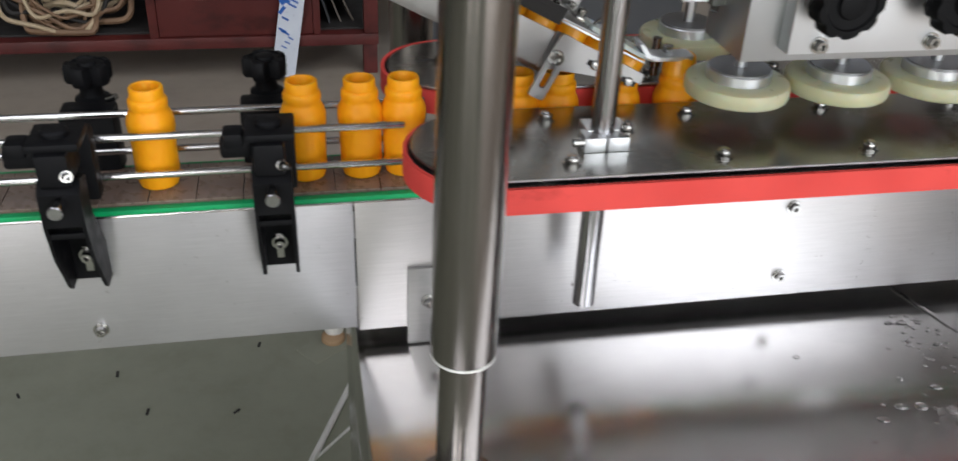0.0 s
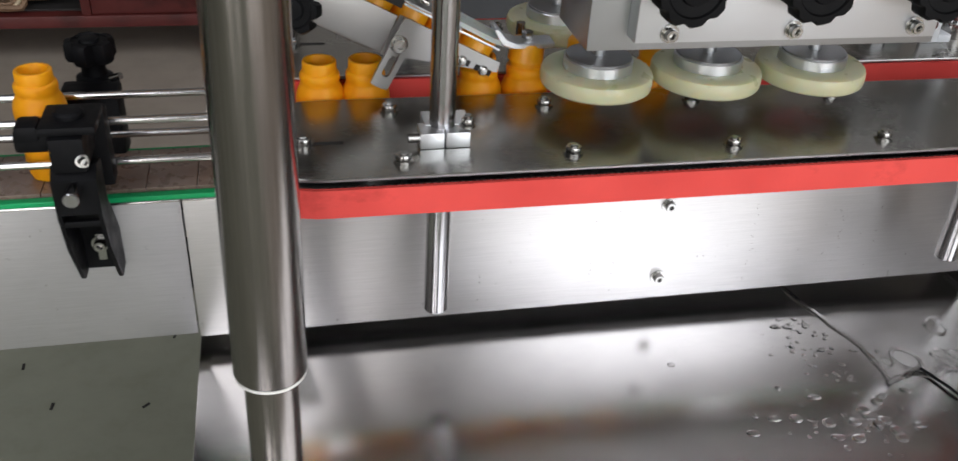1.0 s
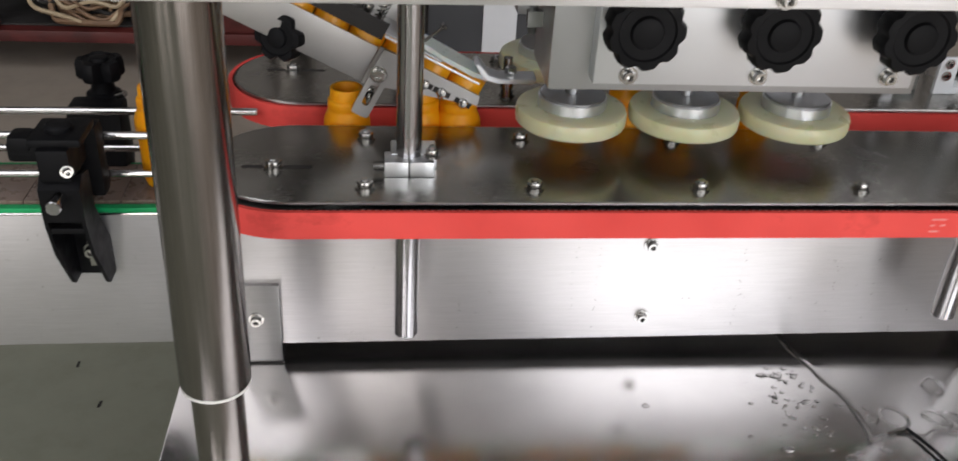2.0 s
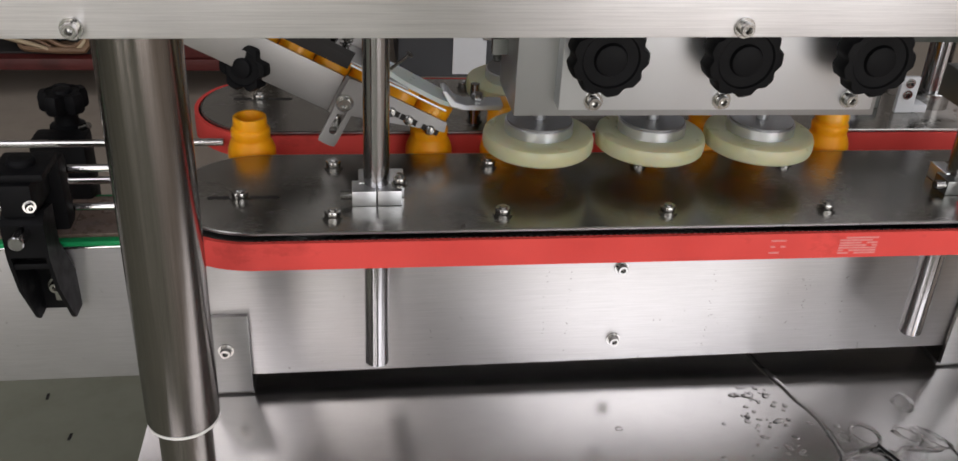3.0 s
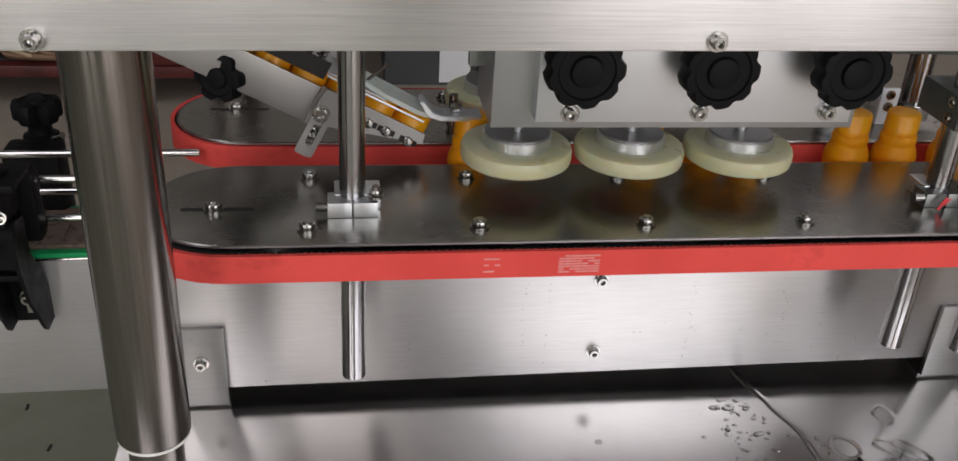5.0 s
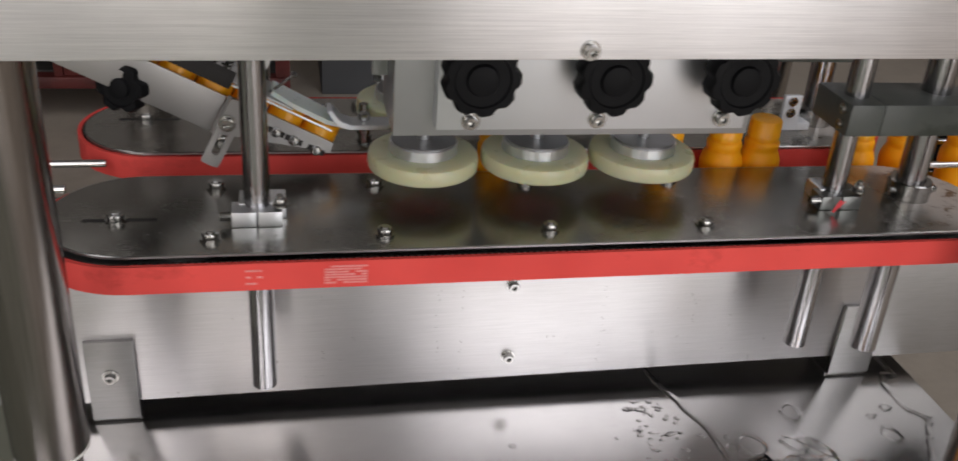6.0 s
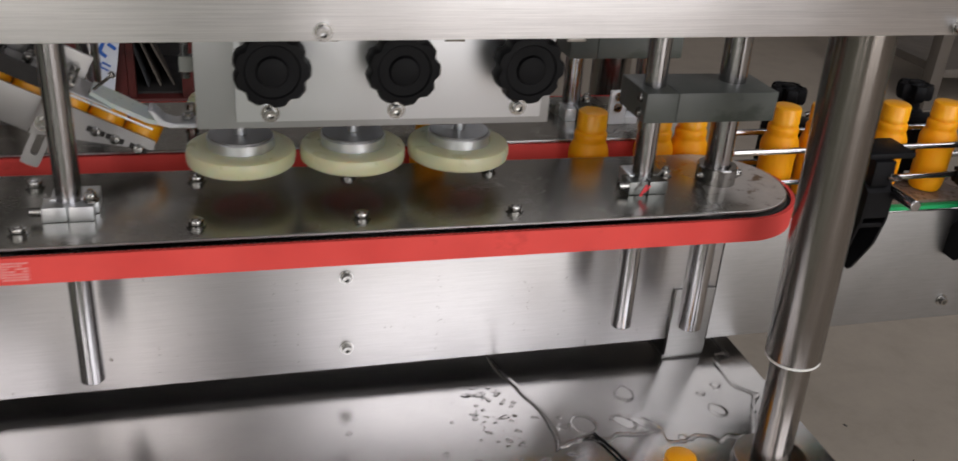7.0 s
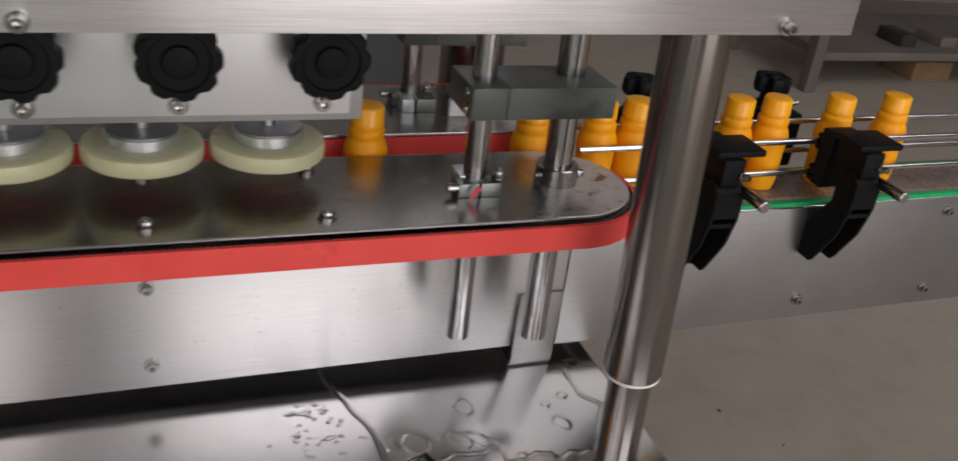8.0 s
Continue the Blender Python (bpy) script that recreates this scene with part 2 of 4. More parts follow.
def scuff(m, start, end, colour, rough):
    """Adds a scraped, dirty patch with a ragged edge towards the far end of a plate."""
    n, l = m.node_tree.nodes, m.node_tree.links
    p = n["Principled BSDF"]
    tc, sep, ad = n.new("ShaderNodeTexCoord"), n.new("ShaderNodeSeparateXYZ"), n.new("ShaderNodeMath")
    l.new(tc.outputs["Object"], sep.inputs[0])
    ad.operation = "MULTIPLY_ADD"
    ad.inputs[1].default_value = 0.14
    l.new(noise_of(n, l, 26, 8, rough=0.7), ad.inputs[0])
    l.new(sep.outputs["X"], ad.inputs[2])
    f = spread(n, l, ad.outputs[0], 0.0, 1.0, (start, end))
    old = p.inputs["Base Color"].links[0].from_socket
    mx = n.new("ShaderNodeMix")
    mx.data_type = "RGBA"
    l.new(f, mx.inputs[0])
    l.new(old, mx.inputs[6])
    r = ramp_of(n, [(0.36, (0.16, 0.1, 0.06)), (0.44, colour), (0.7, tuple(c * 1.15 for c in colour))])
    l.new(noise_of(n, l, 70, 7, rough=0.7), r.inputs[0])
    l.new(r.outputs[0], mx.inputs[7])
    l.new(mx.outputs[2], p.inputs["Base Color"])
    mr = n.new("ShaderNodeMix")
    l.new(f, mr.inputs[0])
    l.new(p.inputs["Roughness"].links[0].from_socket, mr.inputs[2])
    mr.inputs[3].default_value = rough
    l.new(mr.outputs[0], p.inputs["Roughness"])
    l.new(spread(n, l, f, 1.0, 0.35, (0, 1)), p.inputs["Metallic"])


scuff(STEEL_PLATE, 0.35, 0.4, (0.5, 0.46, 0.42), 0.5)


def water_material(name, still):
    """Clear water: its sloping rims refract, the still flat film just lets the steel show."""
    m = bpy.data.materials.new(name)
    m.use_nodes = True
    n, l = m.node_tree.nodes, m.node_tree.links
    n.remove(n["Principled BSDF"])
    g, mix, fr = n.new("ShaderNodeBsdfGlossy"), n.new("ShaderNodeMixShader"), n.new("ShaderNodeFresnel")
    r = n.new("ShaderNodeBsdfTransparent" if still else "ShaderNodeBsdfRefraction")
    g.inputs["Roughness"].default_value = 0.0
    fr.inputs["IOR"].default_value = 1.33
    if not still:
        r.inputs["Roughness"].default_value, r.inputs["IOR"].default_value = 0.0, 1.33
    mix.inputs[0].default_value = 0.035
    if not still:
        l.new(fr.outputs[0], mix.inputs[0])
    l.new(r.outputs[0], mix.inputs[1])
    l.new(g.outputs[0], mix.inputs[2])
    l.new(mix.outputs[0], n["Material Output"].inputs[0])
    return m


WATER, STILL_WATER = water_material("water", False), water_material("still water film", True)


# ---- building helpers ----
def box(bm, x0, x1, y0, y1, z0, z1, bevel=0.0, m=None):
    r = bmesh.ops.create_cube(bm, size=1)
    vs = r["verts"]
    for v in vs:
        v.co = Vector((x0 + (v.co.x + 0.5) * (x1 - x0), y0 + (v.co.y + 0.5) * (y1 - y0), z0 + (v.co.z + 0.5) * (z1 - z0)))
    if bevel:
        es = list({e for v in vs for e in v.link_edges})
        out = bmesh.ops.bevel(bm, geom=es, offset=bevel, segments=2, affect="EDGES", clamp_overlap=True, profile=0.6)
        vs = list({v for f in out["faces"] for v in f.verts} | {v for v in vs if v.is_valid})
    if m is not None:
        bmesh.ops.transform(bm, matrix=m, verts=vs)
    return vs


def lathe(bm, profile, seg=32, m=None, closed=True):
    """A turned shape: profile is a list of (radius, height) from the bottom up."""
    rings = []
    for r, z in profile:
        rings.append([bm.verts.new((r * math.cos(2 * math.pi * k / seg), r * math.sin(2 * math.pi * k / seg), z)) for k in range(seg)])
    fs = []
    for a, b in zip(rings, rings[1:]):
        for k in range(seg):
            fs.append(bm.faces.new((a[k], a[(k + 1) % seg], b[(k + 1) % seg], b[k])))
    if closed:
        bm.faces.new(rings[0][::-1])
        bm.faces.new(rings[-1])
    vs = [v for ring in rings for v in ring]
    if m is not None:
        bmesh.ops.transform(bm, matrix=m, verts=vs)
    return vs


def along(p0, p1):
    """The pose that lays +z from p0 towards p1."""
    d = Vector(p1) - Vector(p0)
    return Matrix.Translation(p0) @ d.to_track_quat("Z", "Y").to_matrix().to_4x4()


def rod(bm, p0, p1, r, seg=20, chamfer=0.0, m=None):
    n = (Vector(p1) - Vector(p0)).length
    c = chamfer
    prof = [(r - c, 0), (r, c), (r, n - c), (r - c, n)] if c else [(r, 0), (r, n)]
    mm = along(p0, p1)
    return lathe(bm, prof, seg, m @ mm if m is not None else mm)


def prism(bm, outline, lo, hi, axis="y", m=None, bevel=0.0):
    """A flat outline of (a, b) pulled from lo to hi along an axis; holes are not made here."""
    def put(a, b, h):
        return {"y": (a, h, b), "z": (a, b, h), "x": (h, a, b)}[axis]
    lower = [bm.verts.new(put(a, b, lo)) for a, b in outline]
    upper = [bm.verts.new(put(a, b, hi)) for a, b in outline]
    k = len(outline)
    fs = [bm.faces.new(lower), bm.faces.new(upper[::-1])]
    for i in range(k):
        fs.append(bm.faces.new((lower[i], upper[i], upper[(i + 1) % k], lower[(i + 1) % k])))
    bmesh.ops.recalc_face_normals(bm, faces=fs)
    vs = lower + upper
    if bevel:
        es = list({e for v in vs for e in v.link_edges})
        out = bmesh.ops.bevel(bm, geom=es, offset=bevel, segments=1, affect="EDGES", clamp_overlap=True)
        vs = list({v for f in out["faces"] for v in f.verts} | {v for v in vs if v.is_valid})
    if m is not None:
        bmesh.ops.transform(bm, matrix=m, verts=vs)
    return vs


def ring_prism(bm, outer, inner, lo, hi, axis="z"):
    """A band between two outlines with equally many points."""
    def put(a, b, h):
        return {"y": (a, h, b), "z": (a, b, h), "x": (h, a, b)}[axis]
    k = len(outer)
    q = [[bm.verts.new(put(a, b, h)) for a, b in o] for o in (outer, inner) for h in (lo, hi)]
    ol, oh, il, ih = q
    fs = []
    for i in range(k):
        j = (i + 1) % k
        fs += [bm.faces.new((ol[i], ol[j], oh[j], oh[i])), bm.faces.new((il[j], il[i], ih[i], ih[j])),
               bm.faces.new((oh[i], oh[j], ih[j], ih[i])), bm.faces.new((ol[j], ol[i], il[i], il[j]))]
    bmesh.ops.recalc_face_normals(bm, faces=fs)


def stadium(x0, x1, yc, r, seg=24):
    """An outline with two round ends; x0 and x1 are the centres of the ends."""
    pts = [(x1 + r * math.sin(a), yc - r * math.cos(a)) for a in [math.pi * k / seg for k in range(seg + 1)]]
    return pts + [(x0 - r * math.sin(a), yc + r * math.cos(a)) for a in [math.pi * k / seg for k in range(seg + 1)]]


def sweep(bm, pts, r, seg=8):
    """A round cord through points."""
    rings, pts = [], [Vector(p) for p in pts]
    for i, p in enumerate(pts):
        d = (pts[min(i + 1, len(pts) - 1)] - pts[max(i - 1, 0)]).normalized()
        q = d.to_track_quat("Z", "Y")
        rings.append([bm.verts.new(p + q @ Vector((r * math.cos(2 * math.pi * k / seg), r * math.sin(2 * math.pi * k / seg), 0))) for k in range(seg)])
    for a, b in zip(rings, rings[1:]):
        for k in range(seg):
            bm.faces.new((a[k], a[(k + 1) % seg], b[(k + 1) % seg], b[k]))
    bm.faces.new(rings[0][::-1])
    bm.faces.new(rings[-1])


def hexagon(af):
    r = af / math.sqrt(3)
    return [(r * math.cos(math.pi / 3 * k), r * math.sin(math.pi / 3 * k)) for k in range(6)]


def shaded(me, angle=35):
    bm = bmesh.new()
    bm.from_mesh(me)
    lim = radians(angle)
    for f in bm.faces:
        f.smooth = True
    for e in bm.edges:
        e.smooth = len(e.link_faces) == 2 and e.calc_face_angle(0) < lim
    bm.to_mesh(me)
    bm.free()


def thing(name, at=(0, 0, 0), label="", category="", group="", kind=""):
    ob = new(name)
    ob.location = at
    ob.empty_display_size = 0.02
    return tagged(ob, label, category, group, kind)


def base_of(ob):
    p = Vector((0, 0, 0))
    while ob:
        p += ob.location
        ob = ob.parent
    return p


def part(name, bm, material, parent, label="", kind="", at=None):
    """Links a bmesh, given in world places, as one mesh under a thing or a part."""
    bmesh.ops.recalc_face_normals(bm, faces=bm.faces)
    o = base_of(parent) if parent else Vector((0, 0, 0))
    if at is not None:
        o = Vector(at)
    bmesh.ops.translate(bm, vec=-o, verts=bm.verts)
    me = bpy.data.meshes.new(name)
    bm.to_mesh(me)
    bm.free()
    me.materials.append(material)
    shaded(me)
    ob = new(name, me)
    if parent:
        ob.parent = parent
        ob.location = o - base_of(parent)
    else:
        ob.location = o
    return tagged(ob, label, kind=kind)


def single(name, bm, material, at, label, category="", group="", kind=""):
    """A thing that is one mesh."""
    ob = part(name, bm, material, None, at=at)
    return tagged(ob, label, category, group, kind)


B = bmesh.new


def hex_bolt(parent, x, y, z, up=(0, 0, 1), af=0.0106, h=0.0044, washer=True, stud=0.0014, name="bolt"):
    """A hexagon nut on a washer with the stud's end showing."""
    bm = B()
    m = along((x, y, z), Vector((x, y, z)) + Vector(up))
    if washer:
        lathe(bm, [(af * 0.7, 0), (af * 0.7, 0.0015)], 20, m)
    lo = 0.0015 if washer else 0
    prism(bm, hexagon(af), lo, lo + h, "z", m, 0.0006)
    if stud:
        lathe(bm, [(af * 0.31, lo + h - 0.001), (af * 0.31, lo + h + stud - 0.0008), (af * 0.24, lo + h + stud)], 14, m)
    return part(name, bm, BOLT, parent)


def socket_screw(parent, x, y, z, up, d=0.013, h=0.008, name="screw"):
    """A cap screw with a hexagon socket, on a washer."""
    bm = B()
    m = along((x, y, z), Vector((x, y, z)) + Vector(up))
    r = d / 2
    lathe(bm, [(r * 1.45, 0), (r * 1.45, 0.0014), (r * 1.02, 0.0014), (r, 0.002), (r, h - 0.001), (r * 0.9, h), (r * 0.52, h), (r * 0.48, h - 0.0045), (0.0004, h - 0.005)], 24, m)
    return part(name, bm, BOLT, parent)


# ---- the hall ----
fl = B()
bmesh.ops.create_grid(fl, x_segments=24, y_segments=24, size=1)
for v in fl.verts:
    v.co = Vector((1.0 + v.co.x * 7.0, 0.0 + v.co.y * 5.0, 0))
single("floor", fl, FLOOR, (0, 0, 0), "worn grey-green painted concrete workshop floor", "floor", kind="structure")


# unseen walls, added to close the hall and shape its bounce and reflections
def wall(name, x0, x1, y0, y1, z0, z1, mat=None):
    bm = B()
    box(bm, x0, x1, y0, y1, z0, z1)
    return single(name, bm, mat or PLASTER, ((x0 + x1) / 2, (y0 + y1) / 2, z0), "plain grey workshop wall added out of view", "wall", kind="structure")


wall("wall_north", -6, 8, 4.4, 4.6, 0, 5)
wall("wall_west", -6.2, -6, -5, 4.6, 0, 5)
wall("wall_east", 8, 8.2, -5, 4.6, 0, 5)
# the unseen wall behind the camera, kept dark between its inferred tall windows
edges = [-6.0] + [e for wx, ww in WINDOWS for e in (wx - ww / 2, wx + ww / 2)] + [8.0]
for a, b in zip(edges[::2], edges[1::2]):
    wall("wall_south", a, b, -5, -4.8, 0, 5, ROOF)
for wx, ww in WINDOWS:
    wall("wall_south", wx - ww / 2, wx + ww / 2, -5, -4.8, 4.7, 5, ROOF)
# the unseen roof, added with two open strips for the fill lamps
bm = B()
for x0, x1 in ((-6.2, -3.4), (-1.0, 1.3), (5.9, 8.2)):
    box(bm, x0, x1, -5, 4.6, 5.0, 5.1)
for x0, x1, y1 in ((-3.4, -1.0, -0.8), (1.3, 5.9, -0.8)):
    box(bm, x0, x1, -5, -4.7, 5.0, 5.1)
    box(bm, x0, x1, y1, 4.6, 5.0, 5.1)
single("ceiling", bm, ROOF, (1, 0, 5.0), "grey workshop roof added out of view, open for the fill lamps", "ceiling", kind="structure")

# ---- the machine's deck ----
DX0, DX1, DZ = 0.056, 0.914, 0.731
body = thing("machine_base", (0.48, 0.0, 0), "polished stainless steel machine base with a wet top", "machine base")
bm = B()
box(bm, DX0, DX1, -0.33, 0.33, DZ - 0.02, DZ, 0.0012)
part("deck", bm, STEEL_DECK, body, "mirror-like wet steel sheet")
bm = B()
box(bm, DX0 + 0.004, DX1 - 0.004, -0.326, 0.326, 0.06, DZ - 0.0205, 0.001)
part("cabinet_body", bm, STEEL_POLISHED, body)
for fx in (DX0 + 0.07, DX1 - 0.07):
    for fy in (-0.26, 0.26):
        bm = B()
        lathe(bm, [(0.028, 0), (0.028, 0.01), (0.012, 0.016), (0.012, 0.062)], 20, pose(fx, fy, 0))
        part("foot", bm, BLACK_RUBBER, body)


# ---- posts and the beam ----
def post(x, y, top, label, seal=0.859):
    p = thing("support_post", (x, y, DZ), label, "post", "posts of the capping machine")
    bm = B()
    lathe(bm, [(0.034, DZ), (0.034, DZ + 0.006), (0.033, DZ + 0.007), (0.0185, DZ + 0.007)], 40, pose(x, y, 0))
    part("flange", bm, STEEL_TUBE, p)
    bm = B()
    lathe(bm, [(0.0178, DZ + 0.007), (0.0178, seal + 0.011)], 40, pose(x, y, 0))
    part("inner_tube", bm, STEEL_TUBE, p)
    bm = B()
    lathe(bm, [(0.0176, seal), (0.0229, seal), (0.0235, seal + 0.0005), (0.0235, seal + 0.0025), (0.0176, seal + 0.0025)], 40, pose(x, y, 0), closed=False)
    part("seal_ring", bm, WHITE_SEAL, p, "white plastic seal ring")
    bm = B()
    lathe(bm, [(0.0182, seal + 0.0027), (0.0233, seal + 0.0027), (0.0239, seal + 0.004), (0.0239, top)], 48, pose(x, y, 0))
    part("outer_tube", bm, STEEL_TUBE, p)
    return p


BY = -0.325
near_post = post(0.1205, -0.234, 1.16, "thick telescopic stainless steel post on the wet deck", 0.8635)
near_post.rotation_euler = (0, radians(0.4), 0)
lean_post = post(0.849, -0.222, 1.167, "thick telescopic stainless steel post on the wet deck", 0.8495)
lean_post.rotation_euler = (0, radians(-2.4), 0)
post(0.14, 0.225, 1.16, "rear telescopic stainless steel post")
post(0.834, 0.225, 1.1575, "rear telescopic stainless steel post")

beam = thing("cross_beam", (0.478, -0.2, 1.158), "wide brushed stainless steel beam across the posts", "beam")
bm = B()
box(bm, 0.078, 0.866, BY, -0.19, 1.158, 1.29, 0.0012)
part("sheet", bm, STEEL_BEAM, beam)
for sx in (0.1165, 0.424, 0.819):
    socket_screw(beam, sx, BY, 1.1632, (0, -1, 0), 0.007, 0.006)
beam.location.z += 0.0025
beam.rotation_euler = (0, radians(-0.65), 0)
rear = thing("cross_beam", (0.478, 0.2, 1.158), "brushed stainless steel beam across the rear posts", "beam")
bm = B()
box(bm, 0.078, 0.866, 0.19, 0.325, 1.158, 1.29, 0.0012)
part("sheet", bm, STEEL_BEAM, rear)


# ---- the conveyor ----
CZ = 0.897          # top of the chain
conv = thing("conveyor", (0.48, 0, 0.75), "long stainless steel conveyor frame with bolted side plates", "conveyor")
for s in (-1, 1):
    for x0, x1, low, mat, nm in ((-1.3, DX0, 0.7555, STEEL_SIDE, "satin side plate"), (DX0 + 0.0015, 0.868, 0.7515, STEEL_X, "bright side plate"), (0.8695, 2.6, 0.747, STEEL_DULL, "darkened grey side plate")):
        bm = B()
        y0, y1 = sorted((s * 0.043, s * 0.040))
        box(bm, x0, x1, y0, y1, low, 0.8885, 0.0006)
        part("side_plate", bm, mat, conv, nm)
        bm = B()
        y0, y1 = sorted((s * 0.040, s * 0.028))
        box(bm, x0, x1, y0, y1, low, low + 0.002)
        part("flange", bm, STEEL_SIDE, conv)
        # rolled lip in brighter steel, so the top edge's highlight line is in its colour
        bm = B()
        rod(bm, (x0, s * 0.0415, 0.8886), (x1, s * 0.0415, 0.8886), 0.0016, 12)
        part("rolled_lip", bm, CHROME_X, conv, "rolled top edge, brightened for its highlight")
    bm = B()
    y0, y1 = sorted((s * 0.0425, s * 0.0345))
    box(bm, -1.3, 2.6, y0, y1, 0.890, 0.8945, 0.001)
    part("wear_strip", bm, GREEN, conv, "green plastic wear strip")
# tray in near-black, the shade under the chain put into its colour
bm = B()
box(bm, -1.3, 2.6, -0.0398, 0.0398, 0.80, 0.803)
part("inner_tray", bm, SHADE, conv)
for sx, sz in ((0.476, 0.855), (0.477, 0.776), (-0.169, 0.777), (1.167, 0.771), (1.353, 0.768), (1.346, 0.872), (-0.62, 0.777)):
    socket_screw(conv, sx, -0.043, sz, (0, -1, 0), 0.0095, 0.007)
for bx0, bx1 in ((0.1035, 0.144), (0.821, 0.8665)):
    br = thing("mounting_bracket", ((bx0 + bx1) / 2, -0.046, DZ), "bent stainless steel bracket holding the conveyor to the deck", "bracket", "conveyor brackets")
    bm = B()
    box(bm, bx0, bx1, -0.048, -0.0432, DZ + 0.003, 0.8165, 0.0008)
    box(bm, bx0, bx1, -0.0432, -0.004, DZ + 0.0002, DZ + 0.003, 0.0004)
    part("plate", bm, STEEL_DULL, br)
    if bx0 < 0.4:
        socket_screw(br, 0.123, -0.048, 0.781, (0, -1, 0), 0.0095, 0.007)

# dried runs of dotted water spots on the bright plate
bm = B()
random.seed(17)
for cx, n in ((0.409, 12), (0.431, 14), (0.567, 16), (0.66, 12), (0.699, 9), (0.305, 6)):
    for k in range(n):
        rr = random.uniform(0.0003, 0.0008)
        lathe(bm, [(rr, 0), (rr * 0.7, 0.0002), (0.00005, 0.00025)], 7, pose(cx + random.gauss(0, 0.0009), -0.04302, random.uniform(0.762, 0.852), 90))
single("water_spots", bm, SPOT, (0.48, -0.043, 0.76), "dried dark water spots running down the steel plate", "water spots", kind="stuff")

# the running chain: one thing with its plates
PITCH = 0.0392
chain = thing("conveyor_chain", (0, 0, CZ), "running brown plastic slat-top conveyor chain", "conveyor chain")
bm = B()
slat_half = PITCH / 2 - 0.0003
box(bm, -slat_half, slat_half, -0.0338, 0.0338, -0.004, 0.0, 0.0004)
bmesh.ops.recalc_face_normals(bm, faces=bm.faces)
slat_mesh = bpy.data.meshes.new("slat")
bm.to_mesh(slat_mesh)
bm.free()
slat_mesh.materials.append(CHAIN)
for k in range(-52, 58):
    s = new("slat", slat_mesh)
    s.parent = chain
    s.location = (k * PITCH + 0.012, 0, 0)
bm = B()
box(bm, -2.2, 2.3, -0.02, 0.02, CZ - 0.03, CZ - 0.0045)
part("links", bm, CHAIN, chain)


# ---- the two belt grippers ----
PZ = 0.96


def gripper(s):
    """A side belt unit; s = -1 is the near one, +1 the far one."""
    yc = s * 0.0925
    xa, xb = 0.167, 0.814
    g = thing("belt_gripper", (0.5, yc, 0.935), "side belt unit with a red belt round a dark steel plate", "belt gripper", "side belts of the capping machine")
    bm = B()
    prism(bm, stadium(xa, xb, s * 0.0888, 0.0658), PZ - 0.003, PZ, "z", bevel=0.0011)
    part("top_plate", bm, STEEL_PLATE, g, "dark rolled steel plate")
    # added ring of lighter steel that gives the plate edge its highlight line
    bm = B()
    ring_prism(bm, stadium(xa, xb, s * 0.0888, 0.0662), stadium(xa, xb, s * 0.0888, 0.06585), PZ - 0.0018, PZ - 0.0004)
    part("edge_line_ring", bm, STEEL_X, g, "added bright ring for the plate's edge highlight")
    bm = B()
    ring_prism(bm, stadium(xa, xb, yc, 0.0688), stadium(xa, xb, yc, 0.0655), 0.9375, 0.9545)
    part("toothed_lining", bm, BLACK_RUBBER, g, "black toothed lining")
    bm = B()
    ring_prism(bm, stadium(xa, xb, yc, 0.0725), stadium(xa, xb, yc, 0.0689), 0.9355, 0.9572)
    belt = part("belt", bm, RED, g, "worn red rubber belt")
    bm = B()
    prism(bm, stadium(xa, xb, yc, 0.060), 0.938, 0.941, "z")
    part("lower_plate", bm, STEEL_SIDE, g)
    for px in (xa, xb):
        bm = B()
        lathe(bm, [(0.0652, 0.9412), (0.0652, 0.9555)], 40, pose(px, yc, 0))
        part("pulley", bm, ALU_DARK, g)
    # teeth along the front run of the lining
    bm = B()
    n = int((xb - xa) / 0.005)
    for k in range(n):
        x = xa + k * 0.005
        for yy in (yc + s * 0.0655, ):
            y0, y1 = sorted((yy, yy - s * 0.0018))
            vs = [(x, y0), (x + 0.0026, y0), (x + 0.0026, y1), (x, y1)]
            prism(bm, vs, 0.9415, 0.9555, "z")
    part("teeth", bm, BLACK_RUBBER, g, kind="stuff")
    for bx in (0.222, 0.348, 0.476, 0.605):
        for by in (0.132, 0.048):
            hex_bolt(g, bx, s * by, PZ)
    # the tension slot, its shaded opening drawn as raised dark strips, with its bolt
    for x0, x1 in ((0.131, 0.146), (0.16, 0.18)):
        bm = B()
        prism(bm, stadium(x0, x1, s * 0.0995, 0.0022, 6), PZ - 0.0005, PZ + 0.0003, "z")
        part("slot", bm, SHADE, g)
    hex_bolt(g, 0.153, s * 0.0995, PZ, af=0.0112)
    return g, belt


near_unit, near_belt = gripper(-1)
far_unit, far_belt = gripper(1)

# faded print on the near belt, which runs with it
prints = []
